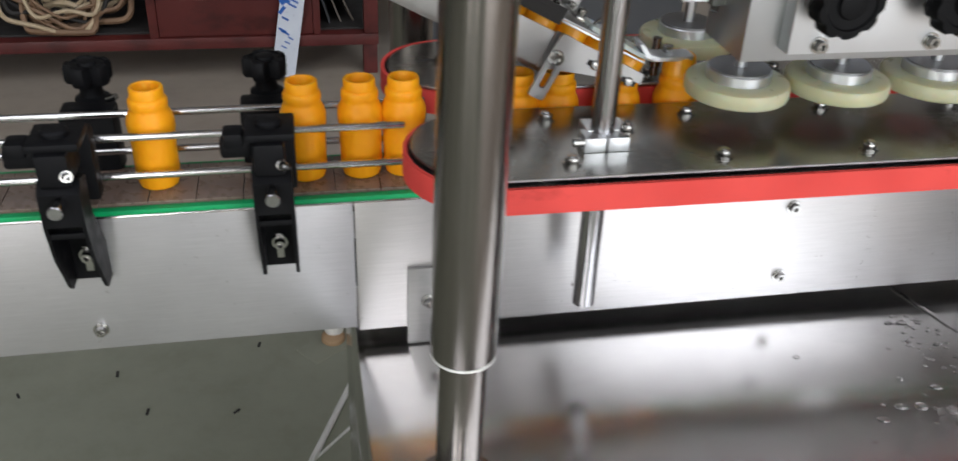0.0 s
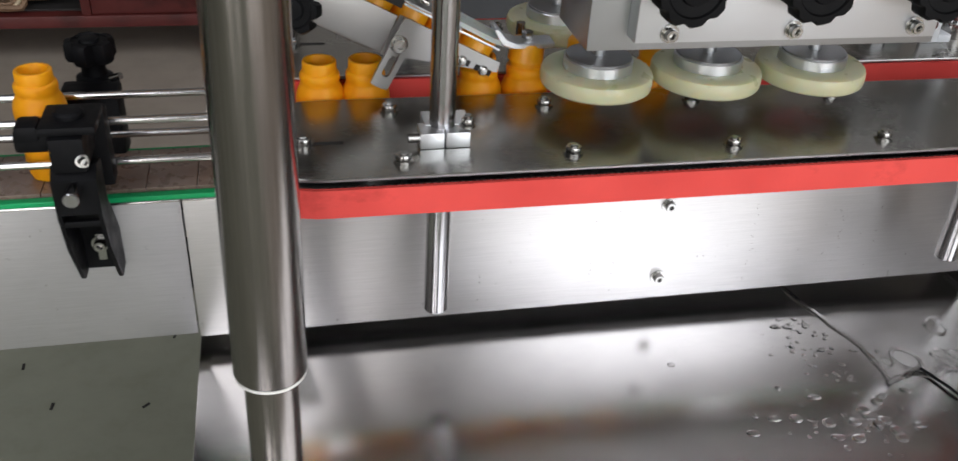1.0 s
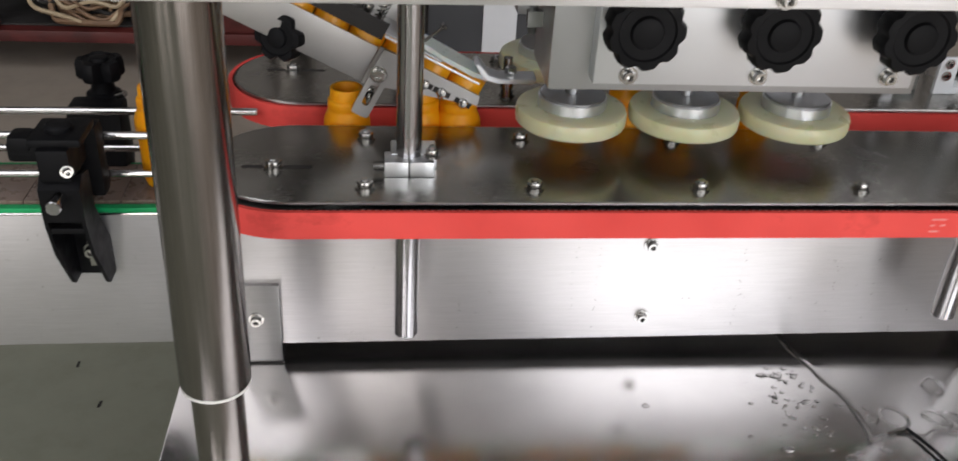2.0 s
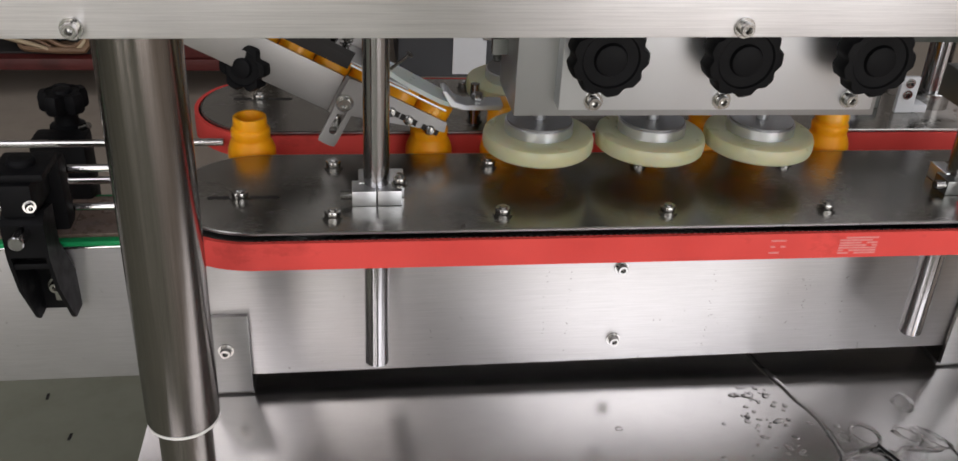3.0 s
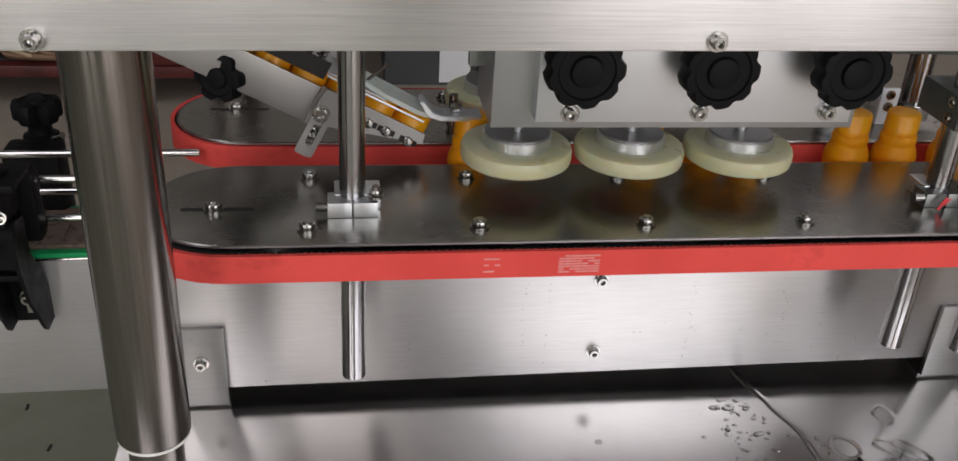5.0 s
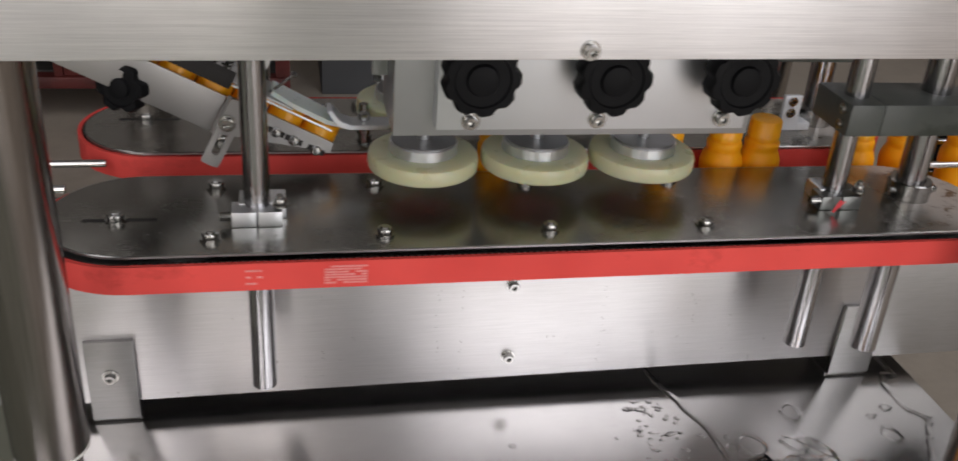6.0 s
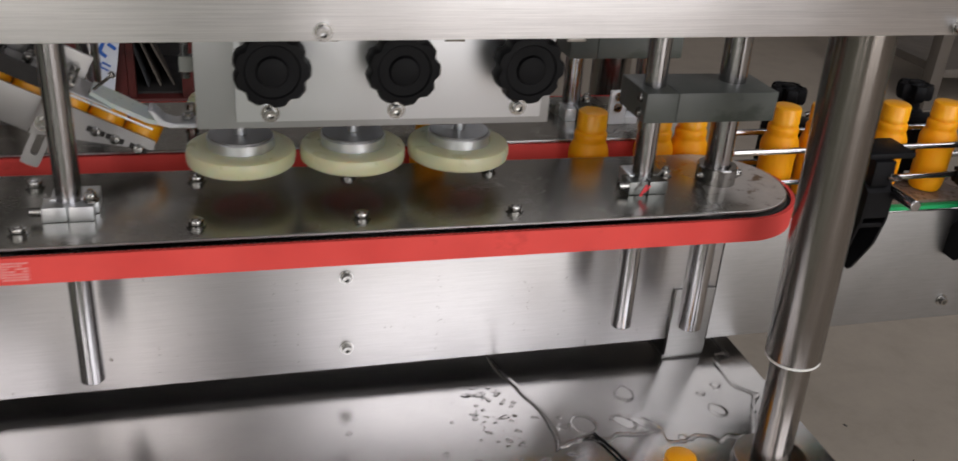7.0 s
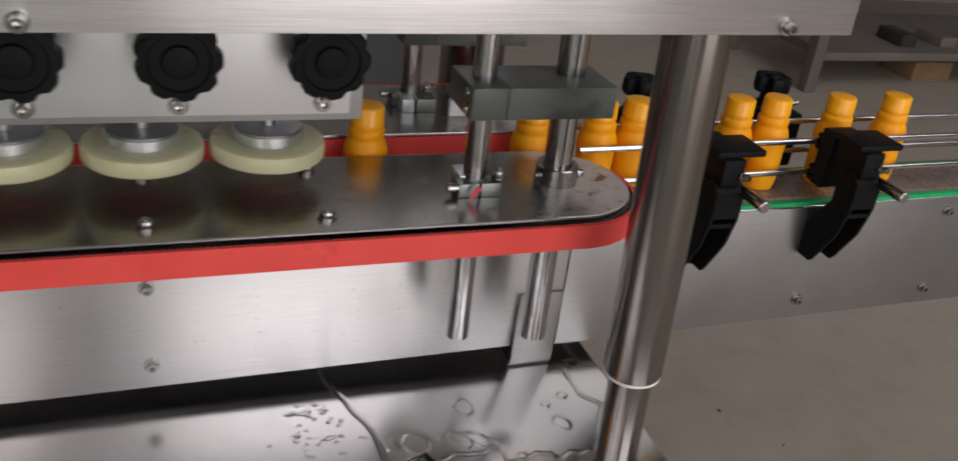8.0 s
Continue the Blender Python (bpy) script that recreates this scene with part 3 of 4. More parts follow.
for x0, wd, cols, rws in ((0.504, 0.012, 3, 3), (0.5685, 0.031, 7, 7)):
    bm = B()
    for c in range(cols):
        for r in range(rws):
            if (c * 5 + r * 11 + c * r) % 7 == 3:
                continue
            cx = -wd / 2 + wd * (c + 0.5) / cols
            cz = -0.0078 + 0.0156 * (r + 0.5) / rws
            box(bm, cx - wd / cols * 0.46, cx + wd / cols * 0.46, -0.0002, 0.0004, cz - 0.0007, cz + 0.0007)
    ob = part("belt_print", bm, MARK, None, "faded white print that cannot be read")
    ob.parent = near_belt
    prints.append((ob, x0))


# ---- rods, clamps and blocks of the grippers ----
def clamp_rod(s, x, y, z0, z1, r, kind, lean=0.0):
    t = thing("guide_rod", (x, y, z0), "bright round steel rod clamped to the gripper plate", "rod", "guide rods of the grippers")
    bm = B()
    rod(bm, (x - lean * (PZ - z0), y, z0), (x + lean * (z1 - PZ), y, z1), r, 32, 0.001)
    part("shaft", bm, CHROME, t)
    if kind == "split":
        bm = B()
        a, b = sorted((s * 0.003, s * -0.021))
        box(bm, x - 0.0135, x - 0.0008, y + a, y + b, PZ + 0.0002, PZ + 0.0135, 0.001)
        part("clamp_half", bm, ALU_WHITE if x > 0.5 else ALU, t, "pale milled clamp half")
        bm = B()
        box(bm, x + 0.0008, x + 0.021, y + a, y + b, PZ + 0.0002, PZ + 0.0135, 0.001)
        for x0, x1 in ((x - 0.0185, x - 0.0007), (x + 0.0007, x + 0.0185)):
            box(bm, x0, x1, y + min(s * 0.0165, s * -0.0027), y + max(s * 0.0165, s * -0.0027), PZ + 0.0002, PZ + 0.0125, 0.0008)
        part("split_clamp", bm, ALU_DARK if x > 0.5 else ALU, t, "milled split clamp")
        hex_bolt(t, x + 0.017, y + s * 0.010 if s < 0 else y, PZ + 0.0146, af=0.0085, h=0.005, stud=0.003)
        bm = B()
        rod(bm, (x - 0.027, y + s * 0.012, PZ + 0.008), (x - 0.0185, y + s * 0.012, PZ + 0.008), 0.0038, 14)
        part("screw", bm, BOLT, t)
    else:
        bm = B()
        lathe(bm, [(r + 0.0004, PZ + 0.0002), (0.0187, PZ + 0.0002), (0.0187, PZ + 0.0155), (0.0178, PZ + 0.0165), (r + 0.0004, PZ + 0.0165)], 40, pose(x, y, 0), closed=False)
        part("collar", bm, BOLT, t, "steel shaft collar")
        socket_screw(t, x + 0.017, y + s * 0.004, PZ + 0.008, (1, 0.0, 0), 0.007, 0.006)
        socket_screw(t, x - 0.017, y + s * 0.004, PZ + 0.008, (-1, 0, 0), 0.005, 0.005)
    return t


for s in (-1, 1):
    clamp_rod(s, 0.255, s * 0.1, 0.803, 1.35, 0.0098, "split")
    clamp_rod(s, 0.7355, s * 0.096, 0.812, 1.35, 0.0098, "split", -0.02)
    far_rod = clamp_rod(s, 0.8155, s * 0.0865, 0.797, 1.35, 0.0122, "collar", -0.024)
    if s > 0:
        bm = B()
        box(bm, 0.767, 0.7855, 0.063, 0.068, PZ + 0.0002, PZ + 0.037, 0.0008)
        box(bm, 0.7855, 0.8, 0.063, 0.086, PZ + 0.0002, PZ + 0.008, 0.0008)
        part("fixing_plate", bm, WHITE_PAINT, far_rod, "pale upright fixing plate")
        for sz in (0.979, 0.991):
            socket_screw(far_rod, 0.7755, 0.063, sz, (0, -1, 0), 0.0065, 0.003)
    if s < 0:
        bm = B()
        box(bm, -0.0012, 0.0012, -0.0003, 0.0003, -0.006, 0.006, 0, pose(0.7275, -0.1193, PZ + 0.0075, 0, 25, 0))
        box(bm, -0.0008, 0.0008, -0.0003, 0.0003, -0.004, 0.004, 0, pose(0.731, -0.1193, PZ + 0.009, 0, 40, 0))
        part("ink_mark", bm, RED_INK, scene.objects["guide_rod.001"])
    blk = thing("clamp_block", (0.78, s * 0.092, 1.022), "dark grey steel block that ties two rods together", "clamp block", "blocks on the rods")
    bm = B()
    y0, y1 = sorted((s * 0.121, s * 0.066))
    box(bm, 0.716, 0.7455, y0, y1, 1.031, 1.0575, 0.001)
    box(bm, 0.7459, 0.8405, y0, y1, 1.031, 1.0575, 0.001)
    part("block", bm, PVC, blk)
    for zz in (1.038, 1.051):
        socket_screw(blk, 0.716, s * 0.11, zz, (-1, 0, 0), 0.006, 0.0025)


# ---- the capping heads ----
def knob(parent, x, y, z, r, lobes, direction, name="knob", dip=0.075):
    """A black lobed hand knob with a boss and a shallow dish."""
    m = along((x, y, z), Vector((x, y, z)) + Vector(direction))
    bm = B()
    k = lobes * 10

    def outline(f):
        pts = []
        for i in range(k):
            a = 2 * math.pi * i / k
            w = math.cos(lobes * a)
            rr = r * (1 - (dip if f > 0.8 else 0.0) * max(0.0, -w + 0.25) ** 1.3) * f
            pts.append((rr * math.cos(a), rr * math.sin(a)))
        return pts
    levels = [(0.9, 0.0), (1.0, 0.003), (1.0, 0.014), (0.93, 0.0175), (0.72, 0.018), (0.68, 0.0165), (0.42, 0.0165), (0.38, 0.019), (0.33, 0.0195), (0.05, 0.0195)]
    rings = [[bm.verts.new((a, b, h)) for a, b in outline(f)] for f, h in levels]
    for p, q in zip(rings, rings[1:]):
        for i in range(k):
            bm.faces.new((p[i], p[(i + 1) % k], q[(i + 1) % k], q[i]))
    bm.faces.new(rings[-1])
    bm.faces.new(rings[0][::-1])
    lathe(bm, [(r * 0.42, -0.014), (r * 0.42, 0.001)], 24)
    bmesh.ops.transform(bm, matrix=m, verts=bm.verts)
    return part(name, bm, BLACK, parent, "black lobed hand knob")


WHEELS = (0.3855, 0.4785, 0.5715)
spindles = []


def capping_head(s):
    h = thing("capping_head", (0.49, s * 0.09, 1.034), "milled aluminium capping head with three soft drive wheels", "capping head", "capping heads")
    bm = B()
    y0, y1 = sorted((s * 0.12, s * 0.05))
    box(bm, 0.353, 0.63, y0, y1, 1.034, 1.2, 0.0012)
    part("housing", bm, ALU_BODY, h, "grey milled housing")
    bm = B()
    y0, y1 = sorted((s * 0.137, s * 0.1203))
    box(bm, 0.3815, 0.6165, y0, y1, 1.0455, 1.2, 0.001)
    part("front_plate", bm, ALU_WHITE, h, "pale bead-blasted front plate")
    if s < 0:
        for kx, sx in ((0.4065, 0.406), (0.4995, 0.5), (0.595, 0.597)):
            knob(h, kx, -0.151, 1.0935, 0.0272, 9, (0, -1, 0))
            socket_screw(h, sx, -0.137, 1.0525 + 0.01 * (sx - 0.4), (0, -1, 0), 0.0095, 0.007)
            bm = B()
            box(bm, sx + 0.035, sx + 0.05, -0.1395, -0.1365, 1.107, 1.112, 0.0005)
            part("stop", bm, BOLT, h)
    for wx in WHEELS:
        wy = s * 0.0594
        bm = B()
        rod(bm, (wx, wy, 1.0065), (wx, wy, 1.0345), 0.005, 20)
        sp = part("spindle", bm, ALU, h, at=(wx, wy, 0.97))
        bm = B()
        lathe(bm, [(0.0274, 0.9805), (0.0274, 1.0048), (0.0268, 1.0056), (0.0064, 1.0056)], 48, pose(wx, wy, 0))
        box(bm, wx - 0.004, wx + 0.004, wy - 0.0277, wy - 0.0268, 0.9985, 1.0)
        part("hub", bm, ALU_WHITE, sp, "turned aluminium hub")
        # the dark reflection on the hub's top is put into the flange's grey
        bm = B()
        lathe(bm, [(0.0262, 1.0057), (0.0262, 1.0068), (0.0257, 1.0073), (0.0052, 1.0073)], 48, pose(wx, wy, 0))
        part("hub_flange", bm, GREY_TURNED, sp, "turned flange, darkened for its reflection")
        bm = B()
        lathe(bm, [(0.0275, 0.9825), (0.042, 0.9825), (0.044, 0.984), (0.0446, 0.987), (0.0446, 0.9925), (0.0435, 0.9955), (0.041, 0.997), (0.0275, 0.997)], 64, pose(wx, wy, 0), closed=False)
        part("tyre", bm, TYRE, sp, "translucent pale green polyurethane tyre")
        spindles.append((sp, s))
    bm = B()
    for wx in WHEELS:
        y0, y1 = sorted((s * 0.04, s * 0.09))
        box(bm, wx - 0.017, wx + 0.017, y0, y1, 1.031, 1.0338, 0.0005)
    part("bearing_cover", bm, ALU_WHITE, h)
    # threaded adjusting spindle at the side
    bm = B()
    prof = []
    for i in range(24):
        prof += [(0.0027, 1.06 + i * 0.0022), (0.0034, 1.0611 + i * 0.0022)]
    lathe(bm, prof, 14, pose(0.346, s * 0.075, 0))
    box(bm, 0.3415, 0.3529, s * 0.075 - 0.004, s * 0.075 + 0.004, 1.066, 1.078)
    part("threaded_spindle", bm, ALU_DARK, h)
    return h


capping_head(-1)
capping_head(1)


# ---- rail clamps and guide rails ----
def rail(x0, x1, y, z):
    bm = B()
    rod(bm, (x0, y, z), (x1, y, z), 0.0034, 14, 0.0008)
    single("guide_rail", bm, CHROME_X, (x0, y, z), "thin bright steel guide rail beside the chain", "guide rail", "guide rails")


RY = 0.0245
for s in (-1, 1):
    for z in (0.9525, 0.9175):
        rail(-0.9, 0.104 if s < 0 else (0.128 if z > 0.93 else 0.1), s * RY, z)
        rail((0.868 if z > 0.93 else 0.905) if s < 0 else 0.87, 2.2, s * RY, z + (0.005 if s < 0 else 0.0075))


def rail_clamp(s, lift=0.0):
    """A black plastic arm on the side plate that carries the two guide rails."""
    c = thing("rail_clamp", (0, 0, 0), "black plastic side-rail clamp bolted to the conveyor plate", "rail clamp", "rail clamps")
    f = s
    # the bent arm: a channel with two cheeks
    side = [(0.0432, 0.834), (0.0432, 0.868), (0.052, 0.884), (0.068, 0.91), (0.068, 0.944), (0.086, 0.948), (0.096, 0.94), (0.096, 0.91), (0.088, 0.878), (0.066, 0.838), (0.062, 0.834)]
    bm = B()
    for x0 in (-0.0155, 0.0125):
        prism(bm, [(f * a, b) for a, b in side], x0, x0 + 0.003, "x")
    part("cheek", bm, BLACK, c)
    bm = B()
    back = [(0.0432, 0.834), (0.0432, 0.868), (0.052, 0.884), (0.068, 0.91), (0.068, 0.944), (0.072, 0.944), (0.072, 0.909), (0.056, 0.882), (0.0475, 0.867), (0.0475, 0.834)]
    prism(bm, [(f * a, b) for a, b in back], -0.0126, 0.0126, "x")
    front = [(0.086, 0.948), (0.096, 0.94), (0.096, 0.912), (0.0925, 0.912), (0.0925, 0.937), (0.084, 0.943)]
    prism(bm, [(f * a, b) for a, b in front], -0.0126, 0.0126, "x")
    part("arm", bm, BLACK, c)
    # bolt in its slot
    bm = B()
    y0, y1 = sorted((f * 0.0475, f * 0.0485))
    box(bm, -0.003, 0.003, y0, y1, 0.842, 0.866)
    part("slot_insert", bm, BOLT, c)
    socket_screw(c, 0, f * 0.0485, 0.858, (0, f, 0), 0.0095, 0.007)
    # cross pin
    bm = B()
    px = 0.016 if lift else 0.0
    rod(bm, (px, f * 0.038, 0.934 + lift), (px, f * (0.128 if lift else 0.114), 0.934 + lift), 0.0058, 20, 0.0008)
    part("cross_pin", bm, CHROME, c, "bright steel cross pin")
    # rail holder with its two grooves
    bm = B()
    y0, y1 = sorted((f * 0.0287, f * 0.047))
    box(bm, -0.017, 0.019, y0, y1, 0.908 + lift, 0.97 + lift, 0.003)
    for z in (0.9175, 0.9525):
        y0, y1 = sorted((f * 0.0215, f * 0.03))
        box(bm, -0.015, 0.017, y0, y1, z + lift + 0.0037, z + lift + 0.0085, 0.001)
        box(bm, -0.015, 0.017, y0, y1, z + lift - 0.0085, z + lift - 0.0037, 0.001)
    part("rail_holder", bm, BLACK, c)
    # head of the arm with the clamping knob
    bm = B()
    y0, y1 = sorted((f * 0.05, f * 0.094))
    box(bm, -0.013, 0.011, y0, y1, 0.945, 0.972, 0.003)
    y0, y1 = sorted((f * 0.048, f * 0.09))
    box(bm, -0.019, 0.034 if lift else 0.02, y0, y1, 0.9722, 0.979, 0.0025)
    part("head", bm, BLACK, c)
    bm = B()
    y0, y1 = sorted((f * 0.088, f * 0.0935))
    box(bm, -0.0155, 0.0155, y0, y1, 0.9, 0.905, 0.001)
    part("cross_rib", bm, BLACK, c)
    if not lift:
        bm = B()
        y0, y1 = sorted((f * 0.062, f * 0.083))
        box(bm, -0.036, -0.0195, y0, y1, 0.9645, 0.9775, 0.004)
        y0, y1 = sorted((f * 0.068, f * 0.08))
        box(bm, -0.0385, -0.0125, y0, y1, 0.955, 0.9715, 0.004)
        lathe(bm, [(0.0105, 0.979), (0.0105, 0.982), (0.0085, 0.984), (0.002, 0.9845)], 18, pose(0, f * 0.07, 0))
        part("wing_knob", bm, BLACK, c)
    socket_screw(c, 0.008, f * 0.094, 0.955, (0.45, f, 0.25), 0.0065, 0.009)
    return c


def far_clamp():
    """The clamp on the far side, with an upright hand knob."""
    c = thing("rail_clamp", (0, 0, 0), "black plastic rail clamp with an upright hand knob", "rail clamp", "rail clamps")
    bm = B()
    box(bm, -0.024, 0.022, 0.0287, 0.06, 0.896, 0.958, 0.004)
    part("rail_holder", bm, BLACK, c)
    bm = B()
    box(bm, -0.013, 0.013, 0.0605, 0.09, 0.84, 0.95, 0.004)
    box(bm, -0.013, 0.013, 0.0432, 0.0602, 0.836, 0.875, 0.002)
    part("arm", bm, BLACK, c)
    bm = B()
    lathe(bm, [(0.0155, 0.951), (0.015, 0.958), (0.0105, 0.96), (0.0095, 0.968), (0.012, 0.973), (0.014, 0.975)], 24, pose(0, 0.068, 0))
    part("stem", bm, BLACK, c)
    knob(c, 0, 0.068, 0.972, 0.0205, 5, (0, 0, 1), dip=0.3)
    bm = B()
    rod(bm, (0.016, 0.05, 0.962), (0.024, 0.046, 0.966), 0.003, 12)
    part("screw", bm, BOLT, c)
    return c


c0 = rail_clamp(-1)
c0.location = (-0.008, 0, 0)
copy_thing(c0, pose(-0.166, 0, 0))
c1 = rail_clamp(-1, 0.005)
c1.location = (1.163, 0, 0)
copy_thing(c1, pose(0.998, 0, 0))
f0 = far_clamp()
f0.location = (-0.012, 0, -0.006)
for x, z in ((-0.164, -0.006), (0.98, 0.006), (1.146, 0.007)):
    copy_thing(f0, pose(x, 0, z))


# ---- the cap chute ----
chute = thing("cap_chute", (0.235, 0.0, 0.98), "sloping sheet-metal chute that feeds orange caps", "cap chute")
SLOPE = 27
END = Vector((0.322, 0, 0.9855))
CH = Matrix.Translation(END) @ Matrix.Rotation(radians(SLOPE), 4, "Y")   # local x runs down the chute, local z out of it


def chute_part(name, mat, fill, label=""):
    bm = B()
    fill(bm)
    bmesh.ops.transform(bm, matrix=CH, verts=bm.verts)
    return part(name, bm, mat, chute, label)


chute_part("floor_plate", SHEET, lambda b: box(b, -0.26, -0.004, -0.0175, 0.0175, -0.0115, -0.0095, 0.0004))
chute_part("side_sheet", SHEET, lambda b: box(b, -0.26, -0.099, -0.0215, -0.0195, -0.036, -0.0035, 0.0004), "pale sheet-metal side")
chute_part("side_sheet", SHEET, lambda b: prism(b, [(-0.098, -0.0018), (-0.006, -0.0018), (-0.004, -0.01), (-0.098, -0.037)], -0.0215, -0.0195, "y"), "pale sheet-metal side")
chute_part("side_sheet", SHEET, lambda b: box(b, -0.26, -0.01, 0.0195, 0.0215, -0.03, 0.006, 0.0004))
chute_part("top_plate", SHEET, lambda b: box(b, -0.25, -0.048, -0.0205, 0.02, 0.0085, 0.0102, 0.0004))
chute_part("top_guard", SHADE, lambda b: (box(b, -0.25, -0.1, -0.0235, -0.0205, 0.0035, 0.0135, 0.0005), box(b, -0.25, -0.1, -0.0235, -0.0225, 0.0135, 0.0185)), "dark guide strip")
chute_part("edge_strip", ALU_WHITE, lambda b: box(b, -0.099, -0.012, -0.0222, -0.0208, 0.0066, 0.0082, 0.0003))
for xx in (-0.235, -0.20, -0.16, -0.12, -0.085):
    chute_part("cross_bar", BOLT, lambda b: box(b, xx - 0.004, xx + 0.004, -0.021, 0.021, 0.0136, 0.0165, 0.0006))
    for yy, hh in ((-0.015, 0.0075), (0.013, 0.0045)):
        chute_part("thumb_screw", BOLT, lambda b: lathe(b, [(0.0036, 0), (0.004, 0.001), (0.004, hh - 0.001), (0.0028, hh)], 12, pose(xx, yy, 0.0166)))
chute_part("stud", STEEL_TUBE, lambda b: (rod(b, (-0.068, -0.006, 0.01), (-0.058, -0.006, 0.032), 0.0014, 8), rod(b, (-0.0585, -0.006, 0.031), (-0.0572, -0.006, 0.034), 0.003, 10)))
for xx, yy in ((-0.108, -0.008), (-0.142, 0.004), (-0.178, -0.004)):
    def spring(b):
        pts = [(xx + 0.0042 * math.cos(a * 0.7), yy + 0.0042 * math.sin(a * 0.7), 0.0105 + 0.00042 * a) for a in range(60)]
        sweep(b, pts, 0.0008, 5)
        rod(b, (xx, yy, 0.0102), (xx, yy, 0.044), 0.002, 8)
        rod(b, (xx, yy, 0.0365), (xx, yy, 0.041), 0.0048, 6)
    chute_part("spring_bolt", BOLT, spring, "small bolt with a coil spring")
chute_part("hose", BLACK, lambda b: sweep(b, [(-0.25 + 0.012 * i, 0.012 + 0.006 * math.sin(i * 0.9), 0.022 + 0.004 * math.sin(i * 0.7)) for i in range(12)], 0.0035, 8), "thin black air hose")
# rear carrier of the chute
chute_part("carrier", SHEET, lambda b: box(b, -0.26, -0.075, 0.022, 0.026, -0.05, 0.03, 0.0005))


def squared(x0, x1, r, seg):
    """A strip's outline with squared ends, with as many points as a stadium."""
    pts = []
    for xc, sg in ((x1, 1), (x0, -1)):
        for k in range(seg + 1):
            a = math.pi * k / seg
            u, v = sg * math.sin(a), -sg * math.cos(a)
            f = 1 / max(abs(u), abs(v))
            pts.append((xc + r * u * min(f, 1.3), r * v * min(f, 1.3)))
    return pts


def slotted(b):
    o = squared(-0.0225, 0.0225, 0.0076, 8)
    i = stadium(-0.017, 0.012, 0, 0.0032, 8)
    ring_prism(b, [(q, p) for p, q in o], [(q, p) for p, q in i], -0.0295, -0.0265, "y")
    bmesh.ops.translate(b, vec=(-0.0885, 0, -0.030), verts=b.verts)


chute_part("slotted_arm", SHEET, slotted, "pale slotted adjusting arm")
chute_part("arm_screw", BOLT, lambda b: lathe(b, [(0.0072, 0), (0.0072, 0.0012), (0.005, 0.0013), (0.005, 0.006), (0.0028, 0.006), (0.0026, 0.003), (0.0002, 0.003)], 18, pose(-0.0905, -0.0296, -0.0208, 90)))
for xx in (-0.052, -0.036, -0.016):
    chute_part("slot_screw", BOLT, lambda b: lathe(b, [(0.0044, 0), (0.0044, 0.0015), (0.0032, 0.003), (0.0005, 0.0034)], 16, pose(xx, -0.0216, -0.0135, 90)))
    # dark inlay paints the shaded slot opening onto the sheet
    chute_part("slot", SHADE, lambda b: box(b, xx - 0.0075, xx + 0.0075, -0.02185, -0.0214, -0.016, -0.011))
# leaf spring over the last caps
chute_part("leaf_spring", LEAF, lambda b: prism(b, [(-0.068, -0.012), (-0.05, -0.0185), (-0.018, -0.017), (0.004, -0.004), (0.006, 0.004), (-0.012, 0.013), (-0.068, 0.014)], 0.0086, 0.0124, "z", pose(0, 0, 0.0, 0, 1.5, 0)), "pale leaf spring")


def hold_down(bm):
    top = [(0.311, 1.0115), (0.319, 0.998), (0.33, 0.9945), (0.362, 0.9945), (0.364, 0.9995), (0.332, 0.9995), (0.3235, 1.0025), (0.315, 1.0125)]
    prism(bm, top, -0.0135, 0.006, "y", bevel=0.0008)


bm = B()
hold_down(bm)
part("hold_down", bm, ALU_WHITE, chute, "bent bright hold-down shoe")
bm = B()
lathe(bm, [(0.0045, 0.966), (0.0045, 0.974), (0.006, 0.975), (0.006, 0.982), (0.004, 0.984), (0.004, 1.002)], 14, pose(0.345, 0.03, 0))
part("spring_post", bm, STEEL_TUBE, chute)
bm = B()
lathe(bm, [(0.0042, 0.9996), (0.005, 1.0), (0.005, 1.005), (0.0035, 1.006)], 6, pose(0.343, -0.001, 0))
part("adjusting_nut", bm, BOLT, chute)
# star knob and its upright
bm = B()
box(bm, 0.163, 0.181, 0.0286, 0.0325, 1.042, 1.2, 0.0006)
box(bm, 0.163, 0.181, 0.0325, 0.195, 1.196, 1.2, 0.0006)
part("hanger", bm, SHEET, chute)
knob(chute, 0.1585, -0.006, 1.0325, 0.0205, 6, (-0.35, -0.9, 0.1), "star_knob", dip=0.16)
bm = B()
rod(bm, (0.157, 0.0, 1.0325), (0.166, 0.0262, 1.0315), 0.0045, 14)
part("stud", bm, BOLT, chute)
bm = B()
prism(bm, [(0.1, 1.075), (0.136, 1.055), (0.15, 1.04), (0.168, 1.04), (0.168, 1.09), (0.1, 1.12)], 0.0262, 0.0285, "y")
part("gusset", bm, SHEET, chute)


# ---- bottles and caps ----
BH = 0.0897
